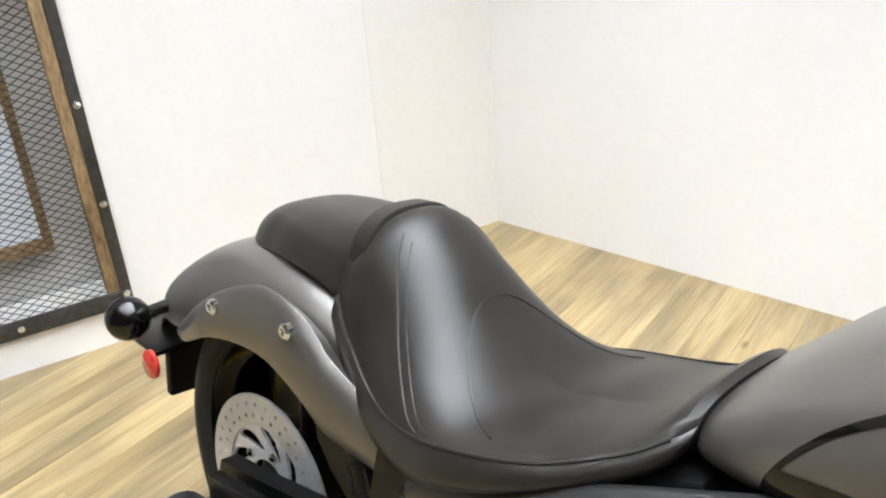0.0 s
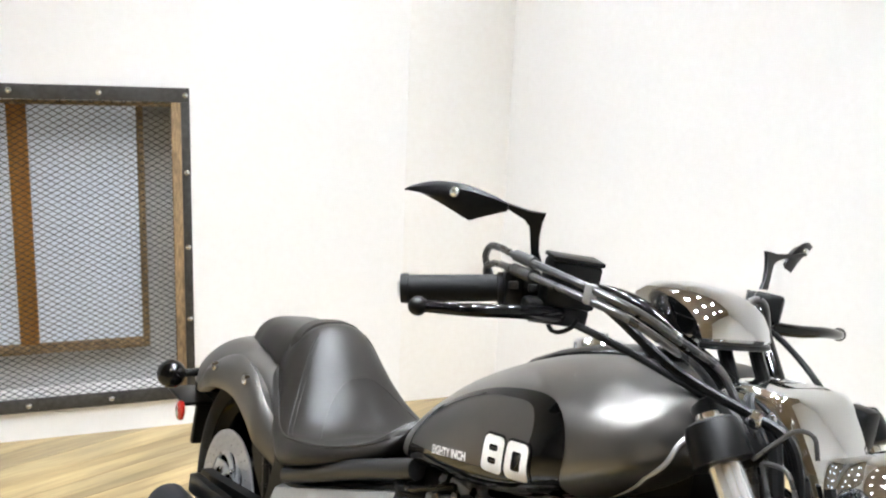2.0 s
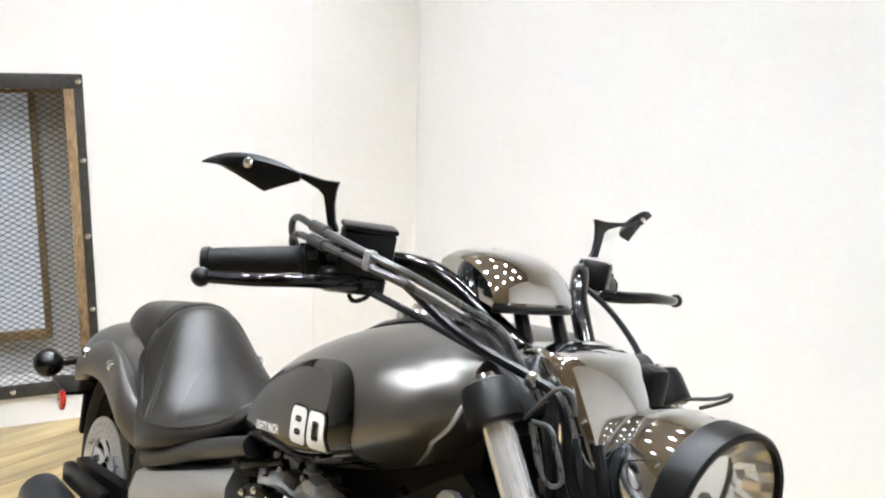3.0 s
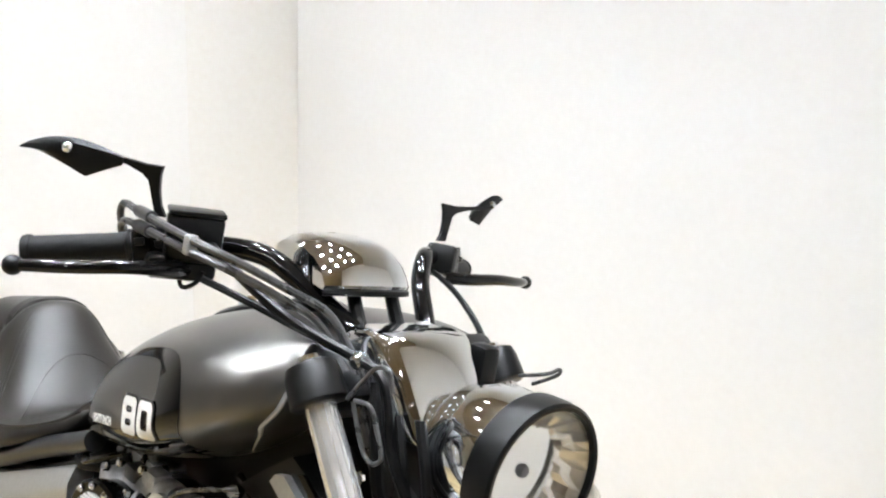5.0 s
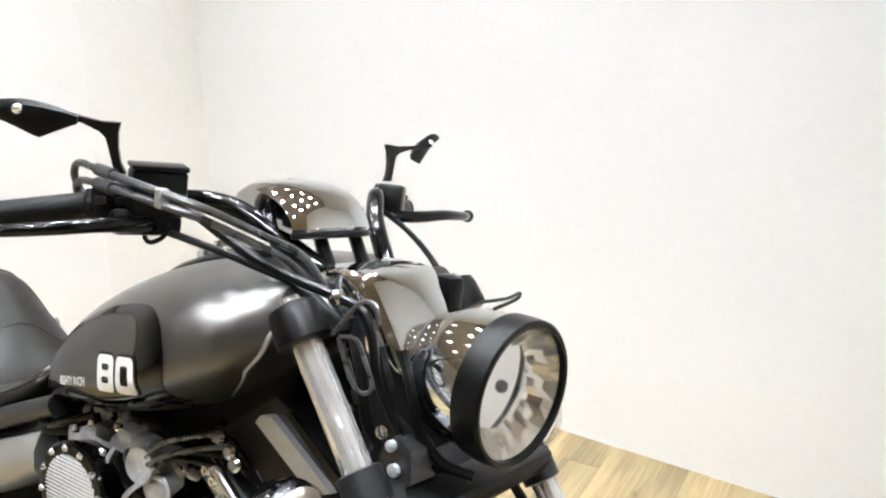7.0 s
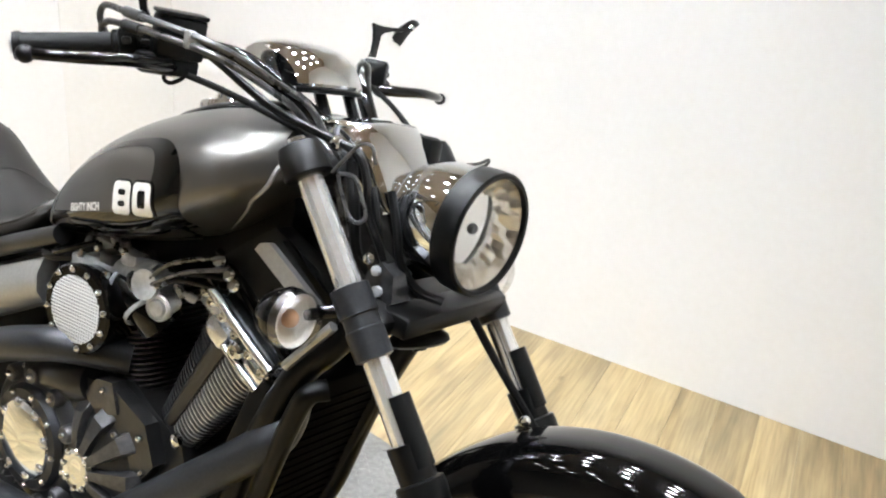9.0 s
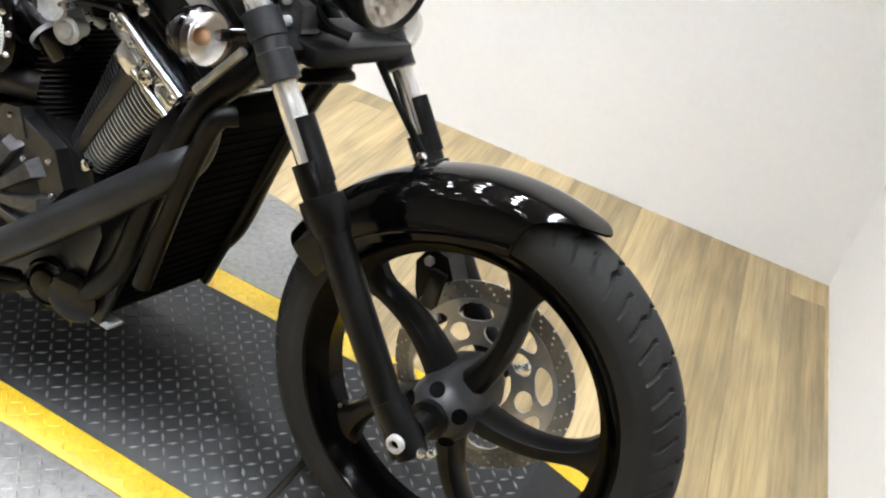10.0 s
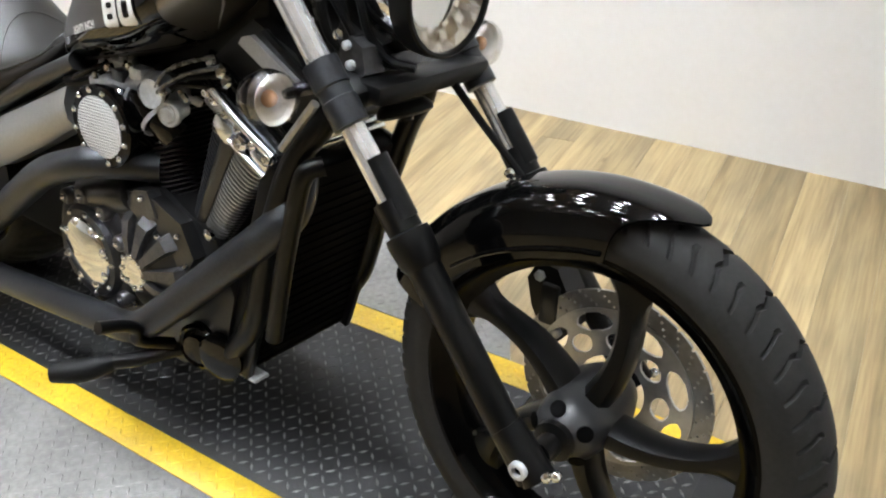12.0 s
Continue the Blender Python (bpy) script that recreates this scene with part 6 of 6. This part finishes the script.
for x, z in ((0.838, 0.690), (0.880, 0.712), (0.944, 0.726), (0.985, 0.676), (1.030, 0.700), (0.905, 0.676)):
    bp("linkage_bolt", lathe([(0, 0.0065), (0.006, 0.0065), (0.008, 0.004), (0.008, 0)], (x, -0.184, z), (0.1, -1, 0.3), 8), M_CHROME, parent=body)
for dz in (0.0, 0.016):
    cable("oil_hose", [(1.085, -0.128, 0.765 - dz), (1.140, -0.134, 0.748 - dz), (1.205, -0.136, 0.704 - dz), (1.258, -0.128, 0.660 - dz), (1.272, -0.112, 0.628 - dz)], 0.0055, M_BLACK)
cable("throttle_lead", [(1.012, -0.186, 0.706), (1.045, -0.190, 0.735), (1.085, -0.185, 0.756), (1.135, -0.160, 0.772)], 0.0035, M_CABLE)
cable("throttle_lead", [(1.018, -0.188, 0.698), (1.055, -0.190, 0.722), (1.095, -0.182, 0.742), (1.140, -0.155, 0.756)], 0.0035, M_CABLE)
cable("breather_hose", [(0.735, -0.172, 0.668), (0.775, -0.190, 0.676), (0.815, -0.186, 0.694), (0.850, -0.168, 0.712)], 0.0055, M_BLACK)
for x, z in ((1.140, 0.748), (1.152, 0.735), (1.118, 0.760)):
    bp("head_plug", lathe([(-0.008, 0.006), (0.0, 0.010), (0.008, 0.010), (0.012, 0.006), (0.012, 0)], (x, -0.150, z), (0.3, -1, 0.2), 10), M_CHROME)
# radiator and its guard
RM = Matrix.Translation((1.195, 0, 0.475)) @ Matrix.Rotation(radians(18), 4, "Y")
rad = bp("radiator", slab((-0.030, -0.128, -0.310), (0.022, 0.128, 0.135), 0.006, RM), M_DEAD_BLACK, "black radiator with slatted guard")
for k in range(20):
    z = -0.295 + 0.0205 * k
    bp("slat", slab((0.020, -0.118, z), (0.0255, 0.118, z + 0.003), 0.0010, RM), M_DEAD_BLACK, parent=rad)
for s in (-1, 1):
    bp("side_frame", slab((-0.034, s * 0.130 - 0.008, -0.315), (0.036, s * 0.130 + 0.008, 0.14), 0.005, RM), M_SATIN, parent=rad)
    if s < 0:
        bp("shroud_tube", tube([(1.335, -0.13, 0.640), (1.318, -0.150, 0.630), (1.298, -0.152, 0.580), (1.262, -0.150, 0.46), (1.222, -0.146, 0.30)], 0.0155, 14), M_SATIN, parent=rad)
# dark frame and air box under the tank
rings = []
for k in range(13):
    x = 0.70 + 0.50 * k / 12
    t, l, w = tank_low(x) + 0.03, 0.60 + 0.13 * k / 12, min(0.105, 0.6 * tank_wide(x) + 0.01)
    rings.append([(x, -w, l), (x, -w, t), (x, w, t), (x, w, l)])
bp("air_box", skin(rings), M_MATTE, "black air box under the tank", smooth=False)
bp("oil_filter", lathe([(-0.05, 0.030), (0.0, 0.046), (0.03, 0.048), (0.034, 0.040), (0.036, 0.020)], (1.075, -0.13, 0.205), (0.25, -1, 0), 28), M_BLACK, "black oil filter")
bp("belly_plate", slab((1.10, -0.135, 0.165), (1.15, -0.10, 0.173), 0.003), M_CAST, "bare alloy plate")
bp("pump_cover", lathe([(0, 0.046), (0.018, 0.046), (0.022, 0.040), (0.018, 0.036), (0.020, 0.026), (0.030, 0.024), (0.032, 0.0)], (1.02, -0.145, 0.205), (0.2, -1, 0.1), 28), M_BLACK, "gloss black pump cover")

# forward foot control
peg = bp("foot_peg", tube([(0.880, -0.252, 0.155), (0.850, -0.30, 0.145), (0.806, -0.338, 0.140)], lambda t: 0.017 + 0.006 * math.sin(t * 2.6), 14), M_MATTE, "black rubber foot peg")
bp("peg_mount", tube([(0.98, -0.15, 0.185), (0.930, -0.22, 0.170), (0.884, -0.252, 0.156)], 0.015, 12), M_SATIN, parent=peg)
bp("brake_pedal", tube([(0.97, -0.18, 0.20), (0.965, -0.245, 0.235), (0.975, -0.255, 0.268), (0.975, -0.28, 0.285), (0.975, -0.325, 0.300)], 0.012, 12), M_SATIN, "black brake pedal")
# side stand on the far side
bp("side_stand", tube([(0.80, 0.14, 0.16), (0.74, 0.24, 0.07), (0.70, 0.33, -0.045)], 0.012, 12), M_SATIN, "black side stand")
bp("stand_foot", slab((0.66, 0.305, -0.062), (0.74, 0.355, -0.050), 0.004), M_SATIN)

# front indicators
def fluted(profile, origin, fwd, sides=96):
    """A lens with fine ribs round its edge."""
    u = fwd.cross(Vector((0, 0, 1))).normalized()
    v = fwd.cross(u)
    return skin([[origin + fwd * h + (u * math.cos(a) + v * math.sin(a)) * (r * (1 + (0.018 if k % 4 < 2 and r > 0.025 else 0.0))) for k, a in enumerate([2 * math.pi * k / sides for k in range(sides)])] for h, r in profile], caps=False)


for s in (-1, 1):
    c = Vector((1.345, -0.228, 0.762)) if s < 0 else Vector((1.368, 0.224, 0.775))
    fwd = Vector((1, 0, 0.05)).normalized()
    ind = bp("front_indicator", lathe([(-0.058, 0.008), (-0.054, 0.020), (-0.042, 0.031), (-0.022, 0.0375), (-0.018, 0.0372)], c, fwd, 32), M_BLACK, "round front indicator with clear lens")
    bp("lens", fluted([(-0.018, 0.0382), (0.002, 0.0378), (0.013, 0.032), (0.020, 0.020), (0.0225, 0.001)], c, fwd), M_LENS, "clear lens", parent=ind)
    bp("reflector", lathe([(-0.017, 0.001), (-0.016, 0.012), (-0.012, 0.023), (-0.006, 0.031), (0.001, 0.0355)], c, fwd, 20, caps=False), M_MIRRORED, parent=ind, smooth=False)
    bp("bezel", lathe([(-0.020, 0.0375), (-0.020, 0.0395), (-0.013, 0.0395), (-0.013, 0.0375)], c, fwd, 32, caps=False), M_BLACK, parent=ind)
    bp("bulb", ball(c + fwd * -0.012, 0.0120, seg=14), M_AMBER, parent=ind)
    bp("stalk", tube([c + Vector((-0.015, -s * 0.03, 0)), (1.368, s * 0.175, 0.775)], 0.010, 12, straight=True), M_BLACK, parent=ind)

# all that turns with the bars stands a little to the right
STEER = Matrix.Translation((1.24, 0, 0)) @ Matrix.Rotation(radians(-3.5), 4, "Z") @ Matrix.Translation((-1.24, 0, 0))
TURNING = {"headlight", "headlight_cover", "speedometer", "handlebar", "mirror"}
for ob in bike.children:
    if ob.name.split(".")[0] in TURNING:
        ob.matrix_basis = STEER
# the far mirror is swung differently on its mount
mirror_thing((0.972, 0.420, 1.150), (0.985, 0.330, 1.118), [(1.003, 0.240, 1.135), (0.992, 0.345, 1.132), (1.018, 0.228, 1.076)], 1)

# ---- floor boards ----
def boards():
    rot = Matrix.Rotation(radians(9.6), 4, "Z")  # boards run across the north wall
    planes = [(C1, (C2 - C1).cross(Vector((0, 0, 1)))), (C1, -DIR_A.cross(Vector((0, 0, 1)))), (C2, DIR_C.cross(Vector((0, 0, 1)))), (Vector((0, -2.9, 0)), Vector((0, 1, 0)))]
    centre = Vector((0.6, 0, 0))
    width, length = 0.120, 2.44
    rnd = random.Random(4)
    for i in range(-27, 26):
        start = rnd.uniform(-length, 0)
        for j in range(-1, 3):
            x0, y0 = i * width, -2.6 + start + j * length
            bm = slab((x0 + 0.0003, y0 + 0.0003, -0.004), (x0 + width - 0.0003, y0 + length - 0.0003, 0), 0.0008)
            bmesh.ops.transform(bm, matrix=Matrix.Translation((0.6, 0.4, FLOOR_Z)) @ rot, verts=bm.verts)
            for co, no in planes:
                no = no if no.dot(centre - co) < 0 else -no
                bmesh.ops.bisect_plane(bm, geom=bm.verts[:] + bm.edges[:] + bm.faces[:], plane_co=co, plane_no=no, clear_outer=True)
            if len(bm.faces) < 4:
                bm.free()
                continue
            c = Matrix.Translation((0.6, 0.4, FLOOR_Z)) @ rot @ pose(x0, y0, 0, 0, 0, 90)
            bmesh.ops.transform(bm, matrix=c.inverted(), verts=bm.verts)
            ob = part("board", bm, M_PLANK, FLOOR, smooth=False)
            ob.matrix_world = c


boards()
